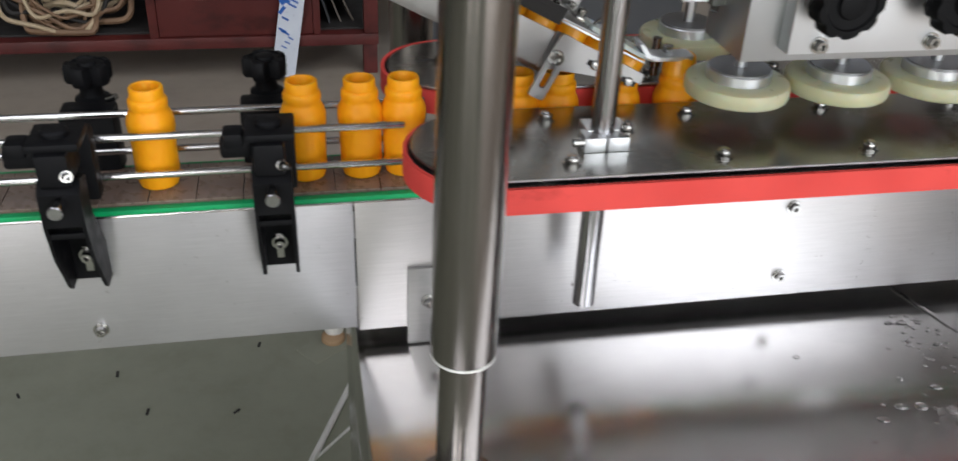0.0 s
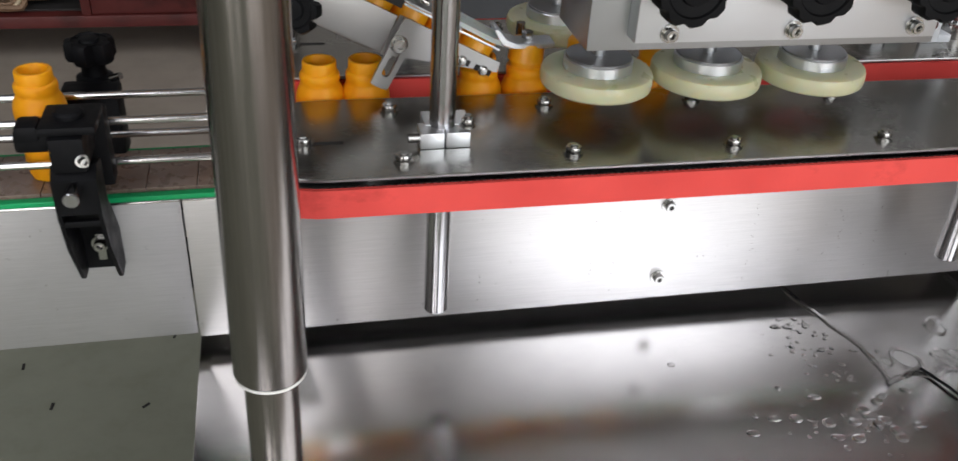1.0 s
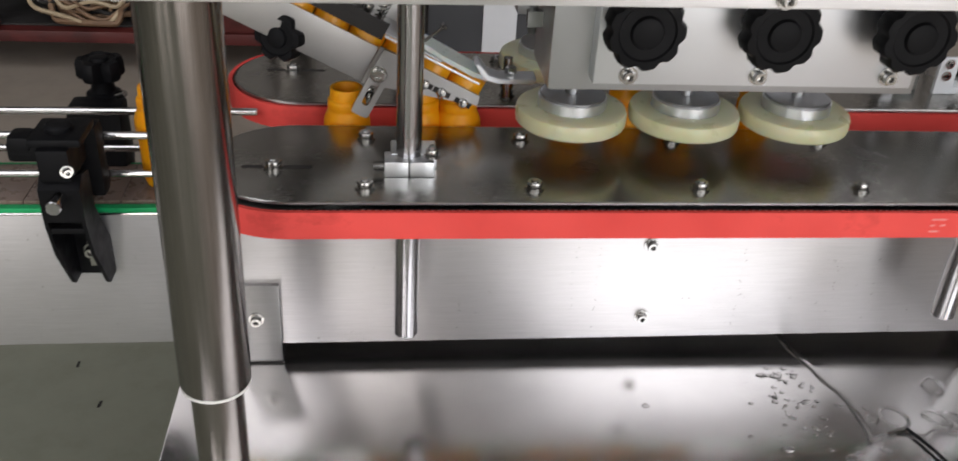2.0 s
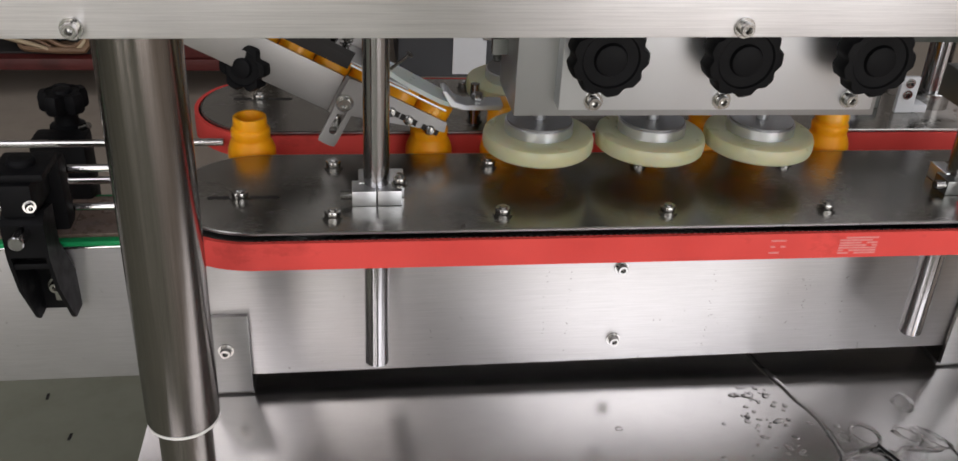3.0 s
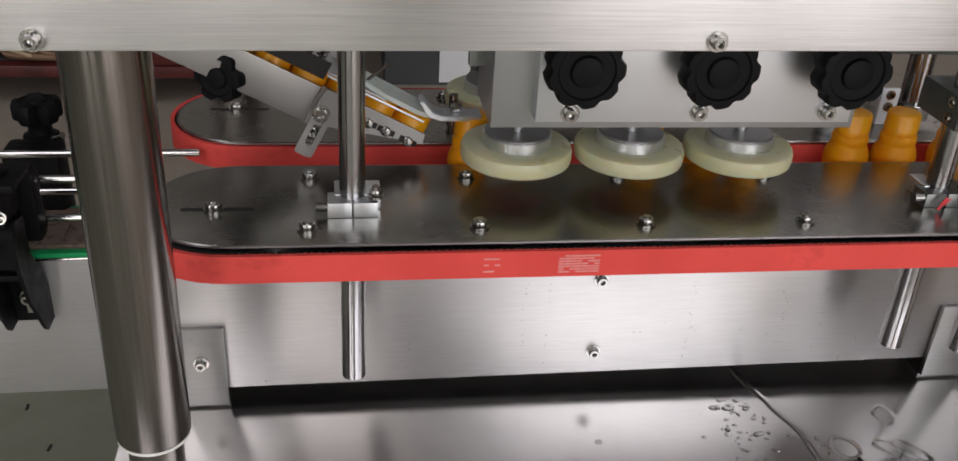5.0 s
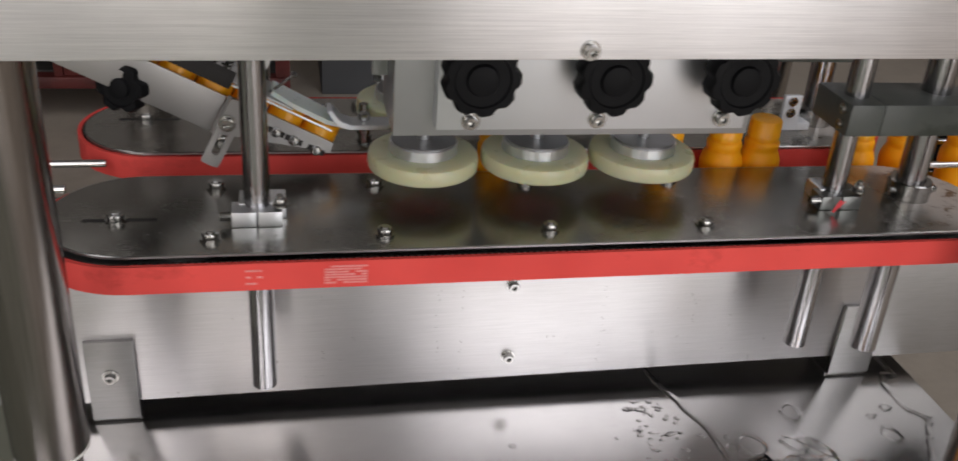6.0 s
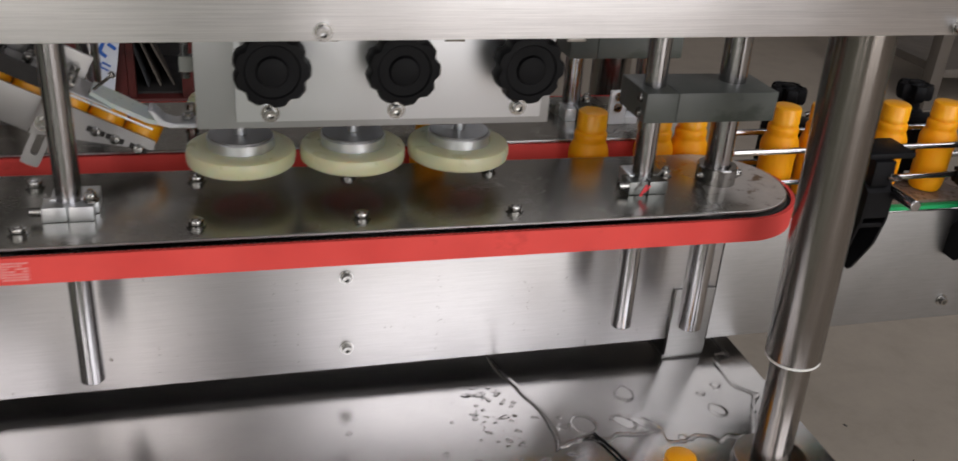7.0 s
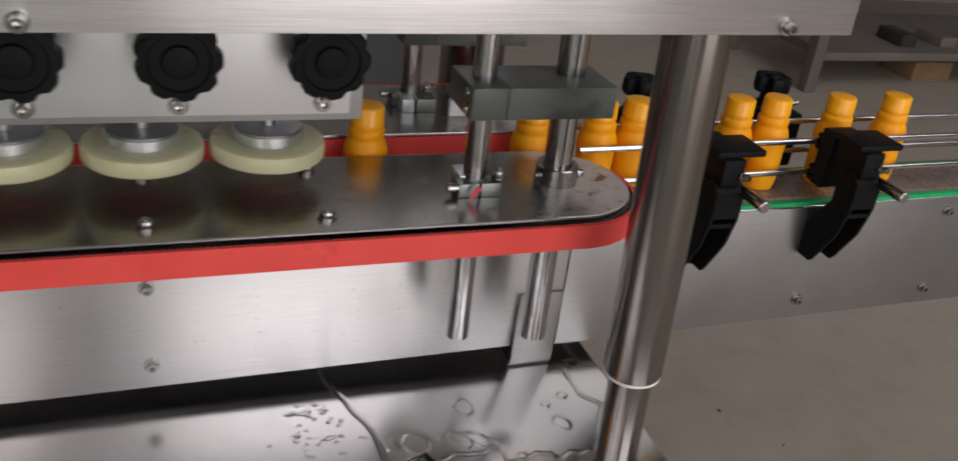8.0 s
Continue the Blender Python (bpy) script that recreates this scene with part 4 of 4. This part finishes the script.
BOTTLE = [(0.010, 0.0015), (0.0145, 0.0), (0.0162, 0.0012), (0.0176, 0.006), (0.0184, 0.013), (0.0185, 0.044), (0.0188, 0.048), (0.0197, 0.0525), (0.0199, 0.057), (0.0196, 0.061),
          (0.0182, 0.0655), (0.0165, 0.069), (0.0158, 0.0705), (0.0158, 0.0722), (0.0162, 0.0732), (0.0162, 0.078), (0.0154, 0.0797), (0.0140, 0.0807), (0.0138, 0.0887), (0.0132, BH), (0.0112, BH), (0.0106, 0.0887), (0.0106, 0.067), (0.0150, 0.056), (0.0150, 0.006), (0.0005, 0.004)]


def bottle():
    b = thing("bottle", (0, 0, 0), "small opaque orange plastic bottle on the chain", "bottle", "bottles on the conveyor")
    bm = B()
    lathe(bm, BOTTLE, 40)
    part("body", bm, ORANGE, b)
    return b


def cap():
    c = thing("bottle_closure", (0, 0, 0), "small round orange plastic screw cap", "bottle cap", "bottle caps")
    bm = B()
    seg = 72
    prof = [(0.0150, -0.0085, 0), (0.0150, -0.0055, 0), (0.0146, -0.005, 1), (0.0144, 0.0062, 1), (0.0139, 0.0078, 0), (0.0128, 0.0085, 0), (0.0004, 0.0085, 0)]
    rings = []
    for r, z, ribbed in prof:
        rings.append([bm.verts.new(((r + (0.00025 if ribbed and k % 2 else 0)) * math.cos(2 * math.pi * k / seg), (r + (0.00025 if ribbed and k % 2 else 0)) * math.sin(2 * math.pi * k / seg), z)) for k in range(seg)])
    for p, q in zip(rings, rings[1:]):
        for i in range(seg):
            bm.faces.new((p[i], p[(i + 1) % seg], q[(i + 1) % seg], q[i]))
    bm.faces.new(rings[-1])
    bm.faces.new(rings[0][::-1])
    part("shell", bm, CAP, c)
    return c


# places along the line of the eight bottles, by seconds
RUNS = [
    [(0, 0.357), (3.5, 0.719), (5.5, 0.945), (6.5, 1.066), (7.0, 1.135), (7.6, 1.213), (8.0, 1.263)],
    [(0, 0.303), (0.4, 0.334), (3.5, 0.648), (5.5, 0.865), (6.3, 0.973), (6.5, 0.995), (7.0, 1.07), (7.6, 1.135), (8.0, 1.187)],
    [(0, 0.245), (0.4, 0.286), (1.0, 0.344), (3.5, 0.6), (5.5, 0.805), (6.3, 0.903), (6.5, 0.923), (7.0, 0.983), (7.6, 1.062), (8.0, 1.104)],
    [(0, 0.208), (0.4, 0.243), (1.0, 0.304), (1.5, 0.346), (3.5, 0.555), (5.5, 0.757), (6.3, 0.849), (6.5, 0.867), (7.0, 0.937), (7.6, 1.012), (8.0, 1.058)],
    [(0, 0.106), (1.0, 0.209), (1.5, 0.249), (3.5, 0.455), (5.5, 0.661), (6.3, 0.748), (6.5, 0.765), (7.0, 0.831), (7.6, 0.897), (8.0, 0.94)],
    [(0, 0.068), (0.4, 0.1), (1.0, 0.172), (1.5, 0.218), (3.5, 0.418), (5.5, 0.622), (6.3, 0.711), (6.5, 0.728), (7.0, 0.792), (7.6, 0.85), (8.0, 0.9)],
    [(0, 0.019), (0.4, 0.042), (1.0, 0.105), (1.5, 0.157), (3.5, 0.352), (6.3, 0.652), (6.5, 0.667), (7.0, 0.722), (7.6, 0.788), (8.0, 0.829)],
    [(0, -0.107), (0.4, -0.085), (1.0, -0.043), (1.5, -0.003), (3.5, 0.206), (7.6, 0.622), (8.0, 0.668)],
]
TICKS = [round(0.25 * k, 2) for k in range(33)]
PICK = 0.322


def place(run, t):
    return float(np.interp(t, [a for a, _ in run], [b for _, b in run]))


def taken(run):
    """The second at which a bottle meets its cap at the chute's end."""
    return float(np.interp(PICK, [b for _, b in run], [a for a, _ in run]))


first_bottle, first_cap = bottle(), cap()
bottles = [first_bottle] + [copy_thing(first_bottle, pose(0, 0, 0)) for _ in RUNS[1:]]
caps = [first_cap] + [copy_thing(first_cap, pose(0, 0, 0)) for _ in range(15)]
PICKS = [taken(r) if r[0][1] < PICK else -1.0 for r in RUNS]
CAPPED_Z = CZ + BH + 0.0026


def queue_pose(slot):
    p = CH @ Vector((-0.017 - 0.0306 * slot, 0, -0.0008))
    return pose(p.x, p.y, p.z, 0, SLOPE, 0)


def waiting(n, t):
    """How many caps are still ahead of cap n in the chute, as it slides on after each one taken."""
    gone = sum(min(1.0, max(0.0, (t - p) / 0.3)) for p in PICKS[1:n] if p >= 0) if n else 0
    return (n - 1) - gone


def cap_pose(n, t):
    if n < len(RUNS) and t >= PICKS[n]:
        x = place(RUNS[n], t)
        a = min(1.0, max(0.0, (t - PICKS[n]) / 0.3)) if PICKS[n] >= 0 else 1.0
        return SLANT @ pose(x, 0, CAPPED_Z + 0.004 * (1 - a), 0, SLOPE * 0.6 * (1 - a), 0)
    return queue_pose(waiting(n, t))


# one bottle cap left lying on the deck
lying = copy_thing(first_cap, pose(0.757, -0.219, DZ + 0.0087))
tagged(lying, "stray orange plastic cap on the wet deck", "bottle cap")


# ---- water on the deck ----
def blob(x, y, cx, cy, rx, ry, turn=0.0):
    c, s = math.cos(turn), math.sin(turn)
    u, v = (x - cx) * c + (y - cy) * s, -(x - cx) * s + (y - cy) * c
    return 1 - math.hypot(u / rx, v / ry)


random.seed(5)
HOLES = ((0.754, -0.1, 0.0085, 0.0105, 0.0), (0.6735, -0.142, 0.0045, 0.005, 0.0), (0.693, -0.142, 0.009, 0.013, 0.5), (0.735, -0.145, 0.008, 0.011, 0.6), (0.753, -0.149, 0.016, 0.005, -0.9),
         (0.856, -0.101, 0.0045, 0.004, 0.0), (0.834, -0.112, 0.003, 0.003, 0.0), (0.838, -0.14, 0.005, 0.009, 0.3), (0.783, -0.176, 0.003, 0.003, 0.0), (0.898, -0.088, 0.024, 0.032, 0.0))


def film_depth(x, y):
    n1, n2 = noise.noise((x * 28, y * 28, 3.1)), noise.noise((x * 90, y * 90, 7.7))
    left = 0.641 + 0.016 * math.sin((-y - 0.068) * 22) + 0.004 * n1 + 0.003 * n2
    right = min(0.899, 0.894 + 0.65 * (y + 0.124)) + 0.003 * n1
    front = -0.170 + 0.014 * noise.noise((x * 40, 1.3, 0.4)) + 0.006 * noise.noise((x * 110, 4.3, 0.4)) - (0.014 if x > 0.765 else 0.0)
    d = min((x - left) / 0.01, (right - x) / 0.01, (y - front) / 0.01, (0.02 - y) / 0.01) + 0.25 * n2
    for hx, hy, rx, ry, tn in HOLES:
        d = min(d, -2.2 * (blob(x, y, hx, hy, rx * (1 + 0.5 * n1), ry * (1 + 0.25 * n2), tn)))
    return d


def water_sheet(x0, x1, y0, y1, step, fn, top):
    nx, ny = int((x1 - x0) / step), int((y1 - y0) / step)
    vs, depth, fs = [], [], []
    for j in range(ny + 1):
        for i in range(nx + 1):
            x, y = x0 + i * step, y0 + j * step
            d = fn(x, y)
            k = max(-0.4, min(1.0, d * 2.2))
            h = top * (1 - (1 - k) ** 2) if k > 0 else top * k * 2
            vs.append((x, y, DZ + h))
            depth.append(k)
    for j in range(ny):
        for i in range(nx):
            q = (j * (nx + 1) + i, j * (nx + 1) + i + 1, (j + 1) * (nx + 1) + i + 1, (j + 1) * (nx + 1) + i)
            if max(depth[a] for a in q) > 0:
                fs.append(q)
    me = bpy.data.meshes.new("puddle")
    me.from_pydata(vs, [], fs)
    me.materials.append(WATER)
    me.materials.append(STILL_WATER)
    for p in me.polygons:
        p.use_smooth = True
        p.material_index = 1 if min(depth[a] for a in p.vertices) > 0.97 else 0
    return me


puddle = new("puddle", water_sheet(0.63, 0.9, -0.22, 0.03, 0.0016, film_depth, 0.0016))
tagged(puddle, "thin clear puddle of water with dry islands on steel", "puddle")

DROPS = [(0.593, -0.079, 0.0065, 0.0034), (0.605, -0.081, 0.006, 0.0032), (0.621, -0.118, 0.006, 0.003), (0.628, -0.14, 0.004, 0.0022), (0.47, -0.118, 0.0035, 0.003)]
bm = B()
random.seed(11)
for k in range(150):
    if k < len(DROPS):
        x, y, rx, ry = DROPS[k]
    elif k < 70:
        x, y = random.gauss(0.612, 0.018), random.uniform(-0.165, -0.068)
        rx = random.uniform(0.0008, 0.0032)
        ry = rx * random.uniform(0.6, 1.0)
    else:
        x, y = random.gauss(0.60, 0.05), random.gauss(-0.215, 0.022)
        rx = random.choice((0.0012, 0.0016, 0.0022, 0.003, 0.006))
        ry = rx * random.uniform(0.5, 1.0)
    turn = random.uniform(-0.5, 0.5)
    prof = [(1.0, -0.0003), (0.97, 0.15), (0.85, 0.3), (0.6, 0.42), (0.3, 0.48), (0.02, 0.5)]
    h = min(rx, ry)
    wob = [1 + random.uniform(-0.14, 0.14) for _ in range(6)]
    ring = []
    for r, z in prof:
        row = []
        for i in range(14):
            a = 2 * math.pi * i / 14
            f = r * (1 + (wob[i % 6] - 1) * math.sin(a) ** 2)
            u, v = rx * f * math.cos(a), ry * f * math.sin(a)
            row.append(bm.verts.new((x + u * math.cos(turn) - v * math.sin(turn), y + u * math.sin(turn) + v * math.cos(turn), DZ + z * h * 0.8)))
        ring.append(row)
    for p, q in zip(ring, ring[1:]):
        for i in range(14):
            bm.faces.new((p[i], p[(i + 1) % 14], q[(i + 1) % 14], q[i]))
    bm.faces.new(ring[-1])
single("water_drops", bm, WATER, (0.6, -0.12, DZ), "scattered clear water drops on the steel deck", "water drops", kind="stuff")


bm = B()
sweep(bm, [(0.697, -0.158, DZ + 0.0026), (0.703, -0.172, DZ + 0.0024), (0.708, -0.187, DZ + 0.003), (0.7125, -0.203, DZ + 0.0026), (0.715, -0.222, DZ + 0.0024)], 0.0015, 8)
single("wire_offcut", bm, BLACK, (0.705, -0.18, DZ), "short dark wire offcut lying in the water", "wire")
bm = B()
box(bm, -0.01, 0.01, -0.002, 0.002, 0, 0.003, 0.0008, pose(0.688, -0.1605, DZ + 0.0002, 0, 0, 18))
single("metal_chip", bm, BOLT, (0.688, -0.16, DZ), "small bright metal chip on the wet deck", "metal chip")

# ---- the back of the hall ----
def cabinet():
    x0, x1, y0, y1, z0, z1 = -1.9, 0.30, 2.45, 2.95, 0.13, 1.2
    c = thing("storage_cabinet", ((x0 + x1) / 2, 2.7, 0), "old dark red steel cabinet with open bays", "cabinet")
    bm = B()
    box(bm, x0, x1, y0, y1, z0, z0 + 0.04, 0.004)
    part("bottom_rail", bm, MAROON, c)
    # the bays' shade is put into the near-black back and shelf
    bm = B()
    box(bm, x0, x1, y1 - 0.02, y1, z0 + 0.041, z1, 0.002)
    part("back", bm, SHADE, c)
    for a, b in ((x0, x0 + 0.05), (-1.10, -1.04), (-0.47, -0.44), (0.075, 0.10), (0.25, 0.30)):
        bm = B()
        box(bm, a, b, y0 + 0.006, y0 + 0.05, z0 + 0.0405, z1, 0.004)
        part("upright", bm, MAROON, c)
    bm = B()
    box(bm, -0.4395, 0.0745, y0 + 0.012, y0 + 0.03, z0 + 0.042, z1 - 0.05, 0.004)
    part("door", bm, MAROON, c, "dented dark red door")
    bm = B()
    box(bm, -0.37, -0.01, y0 + 0.0085, y0 + 0.0122, z0 + 0.165, z0 + 0.169, 0.001)
    part("door_rib", bm, MAROON, c)
    bm = B()
    box(bm, x0, x1, y0, y1, z1 + 0.001, z1 + 0.03, 0.004)
    part("top", bm, MAROON, c)
    for yy in (y0 + 0.06, y1 - 0.05):
        for xx in (x0, x1 - 0.05):
            bm = B()
            box(bm, xx, xx + 0.05, yy, yy + 0.05, 0, z0 - 0.001, 0.003)
            part("foot", bm, MAROON, c)
    bm = B()
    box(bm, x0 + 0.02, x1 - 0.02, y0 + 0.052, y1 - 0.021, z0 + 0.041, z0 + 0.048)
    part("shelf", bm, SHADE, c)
    return c


cabinet()

coil = thing("strap_coil", (-0.76, 2.6, 0.18), "untidy coil of tan plastic strapping on the shelf", "strap coil")
random.seed(21)
for k in range(20):
    bm = B()
    cx, cz, rx, rz = -0.735 + random.uniform(-0.03, 0.03), 0.375 + random.uniform(-0.03, 0.03), random.uniform(0.1, 0.2), random.uniform(0.08, 0.15)
    lean, w1, w2 = random.uniform(-0.06, 0.06), random.uniform(0.01, 0.03), random.uniform(0.005, 0.02)
    pts = []
    a0 = random.uniform(-3.6, -2.4)
    a1 = a0 + random.uniform(2.2, 5.2)
    for i in range(40):
        a = a0 + (a1 - a0) * i / 39
        pts.append((cx + rx * math.cos(a) + w1 * math.sin(3 * a + k), 2.58 + lean * math.sin(a) - 0.004 * k + 0.012 * math.cos(2 * a + k), max(0.192, cz - 0.03 + rz * math.sin(a) + w2 * math.sin(5 * a + 2 * k))))
    sweep(bm, pts, random.choice((0.005, 0.007, 0.008, 0.011)), 6)
    part("strap", bm, (STRAP, STRAP_DARK, STRAP, SHADE, STRAP_DARK)[k % 5], coil)

for k, (sx, tilt, mat, lb) in enumerate(((0.135, 16, DARK_GREY, "dark grey thin panel leaning in the cabinet bay"), (0.165, 20, TABLE, "grey thin panel leaning in the cabinet bay"), (0.2, 24, TABLE, "grey thin panel leaning in the cabinet bay"))):
    bm = B()
    box(bm, -0.003, 0.003, -0.14, 0.14, 0.0, 0.42, 0.001, pose(sx, 2.68 + 0.01 * k, 0.182, 0, -tilt, 4 * k))
    single("leaning_panel", bm, mat, (sx, 2.68, 0.18), lb, "panel", "panels in the cabinet")

film = thing("film_strip", (0.05, 2.42, 0.02), "torn strip of white film with blue print", "film strip")
bm = B()
prism(bm, [(-0.08, 0.03), (0.002, 0.03), (0.19, 1.1), (0.11, 1.1)], 2.425, 2.432, "y")
part("sheet", bm, FILM, film)
for x, z, w, h, tn in ((0.03, 0.34, 0.045, 0.012, 40), (0.035, 0.37, 0.012, 0.05, 25), (0.05, 0.40, 0.04, 0.012, 10), (0.06, 0.47, 0.05, 0.012, -35), (0.045, 0.5, 0.012, 0.05, -20), (0.02, 0.2, 0.03, 0.006, 30), (0.03, 0.19, 0.03, 0.006, 30), (0.025, 0.24, 0.025, 0.006, 30), (0.022, 0.43, 0.05, 0.014, 55), (0.03, 0.455, 0.014, 0.04, 20), (0.062, 0.53, 0.05, 0.014, 45), (0.05, 0.3, 0.03, 0.006, 30), (0.045, 0.285, 0.03, 0.006, 30), (0.012, 0.3, 0.02, 0.02, 60), (0.012, 0.27, 0.03, 0.012, -50), (0.02, 0.315, 0.045, 0.012, 65), (0.064, 0.36, 0.03, 0.012, 40), (0.05, 0.17, 0.02, 0.004, 30), (0.04, 0.155, 0.02, 0.004, 30), (0.03, 0.14, 0.02, 0.004, 30)):
    bm = B()
    box(bm, -w / 2, w / 2, -0.001, 0.001, -h / 2, h / 2, m=pose(x - 0.075 + 0.15 * (z - 0.03), 2.4235, z, 0, tn, 0))
    part("print", bm, BLUE, film, "blue print that cannot be read")

box2 = thing("control_cabinet", (0.95, 2.9, 0), "dark grey enamelled steel control cabinet with a white panel", "control cabinet")
bm = B()
box(bm, 0.42, 1.55, 2.75, 3.15, 0.0, 1.5, 0.005)
part("housing", bm, DARK_GREY, box2)
bm = B()
box(bm, 0.63, 0.76, 2.742, 2.7495, 0.014, 1.45, 0.003)
part("panel", bm, WHITE_PAINT, box2, "white painted panel")

bench = thing("work_bench", (4.2, 3.0, 0), "grey-brown steel work bench with a low shelf", "work bench")
for lx, ly in ((3.5, 2.66), (3.5, 3.3), (5.6, 2.66), (5.6, 3.3)):
    bm = B()
    box(bm, lx - 0.03, lx + 0.03, ly - 0.03, ly + 0.03, 0, 0.86, 0.003)
    part("leg", bm, TABLE, bench)
bm = B()
box(bm, 3.44, 5.66, 2.6, 3.36, 0.861, 0.91, 0.004)
part("top", bm, TABLE, bench)
bm = B()
box(bm, 3.531, 5.6, 2.63, 3.33, 0.155, 0.195, 0.004)
part("shelf", bm, TABLE, bench)
bm = B()
rod(bm, (3.5, 2.69, 0.82), (3.1, 2.69, 0.5), 0.02, 10)
part("brace", bm, TABLE, bench)
bm = B()
box(bm, 4.25, 4.5, 2.78, 3.0, 0.0, 0.1, 0.004)
single("card_box", bm, CARD, (4.35, 2.9, 0), "small brown cardboard box under the bench", "box")
for bx, w, h, mat, lb in ((4.05, 0.09, 0.06, SHADE, "dark grey box on the low shelf"), (4.3, 0.1, 0.05, TABLE, "grubby brown tin on the low shelf"), (4.6, 0.12, 0.05, CARD, "brown box on the low shelf")):
    bm = B()
    box(bm, bx, bx + w, 2.72, 2.9, 0.1955, 0.1955 + h, 0.006)
    single("box", bm, mat, (bx, 2.8, 0.1955), lb, "box")

# white cords on the floor beside the base, and a capped floor anchor
for pts, rr in (([(-0.12, 0.28, 0.006), (-0.03, 0.495, 0.006), (0.04, 0.665, 0.006), (0.081, 0.765, 0.006)], 0.0065), ([(-0.06, 0.49, 0.003), (0.0, 0.563, 0.003), (0.045, 0.612, 0.003), (0.078, 0.648, 0.003)], 0.0028)):
    bm = B()
    sweep(bm, pts, rr, 8)
    single("cord", bm, WHITE_SEAL, (0, 0.55, 0), "thin white cord lying on the floor", "cord")
anchor = thing("floor_anchor", (0.055, 0.93, 0), "small capped anchor on a dirty floor plate", "floor anchor")
bm = B()
box(bm, -0.05, 0.05, -0.035, 0.035, 0, 0.002, 0.0008, pose(0.035, 0.905, 0, 0, 0, 35))
part("base_plate", bm, FLOOR, anchor)
bm = B()
lathe(bm, [(0.026, 0.003), (0.026, 0.012), (0.02, 0.018), (0.016, 0.02)], 20, pose(0.055, 0.93, 0))
part("washer", bm, WOOD, anchor, "rusty brown washer")
bm = B()
lathe(bm, [(0.02, 0.019), (0.021, 0.022), (0.021, 0.042), (0.017, 0.048), (0.001, 0.049)], 20, pose(0.058, 0.94, 0))
part("plug", bm, WHITE_SEAL, anchor, "white plastic plug")
bm = B()
random.seed(3)
for k in range(46):
    x, y = random.uniform(-1.2, 2.2), random.uniform(0.3, 2.2)
    w = random.uniform(0.003, 0.009)
    box(bm, -w, w, -w * 0.3, w * 0.3, 0, 0.0022, 0.0004, pose(x, y, 0.0002, 0, 0, random.uniform(0, 180)))
single("floor_litter", bm, SHADE, (0, 1, 0), "dark chips and scraps scattered on the floor", "litter", kind="stuff")


# ---- what moves ----
SLANT = Matrix.Translation((0.48, 0, CZ)) @ Matrix.Rotation(radians(-0.35), 4, "Y") @ Matrix.Translation((-0.48, 0, -CZ))
for ob in list(scene.objects):
    if ob.parent is None and ob.name.split(".")[0] in ("conveyor", "guide_rail", "rail_clamp"):
        ob.matrix_basis = SLANT @ ob.matrix_basis


def motions():
    for b, run in zip(bottles, RUNS):
        walk(b, [(t, SLANT @ pose(place(run, t), 0, CZ)) for t in TICKS])
    for n, c in enumerate(caps):
        ts = sorted(set(TICKS) | {round(p + d, 2) for p in PICKS[1:] for d in (0.0, 0.3) if 0 < p + d < 8})
        walk(c, [(t, cap_pose(n, t)) for t in ts])
    walk(chain, [(t, SLANT @ pose(0.105 * t - 0.42, 0, CZ)) for t in (0.0, 2.0, 4.0, 6.0, 8.0)])
    off = near_belt.matrix_world.translation if near_belt.parent is None else base_of(near_belt)
    for ob, x0 in prints:
        walk(ob, [(t, Matrix.Translation(Vector((x0 - 0.1005 * (t - 3.5), -0.0925 - 0.0725 - 0.0003, 0.9464)) - off)) for t in (0.0, 2.0, 4.0, 6.0, 8.0)])
    for k, (sp, s) in enumerate(spindles):
        loc = sp.location.copy()
        walk(sp, [(0.2 * i, Matrix.Translation(loc) @ pose(0, 0, 0, 0, 0, -s * 55 * i + 40 * k)) for i in range(41)])


motions()
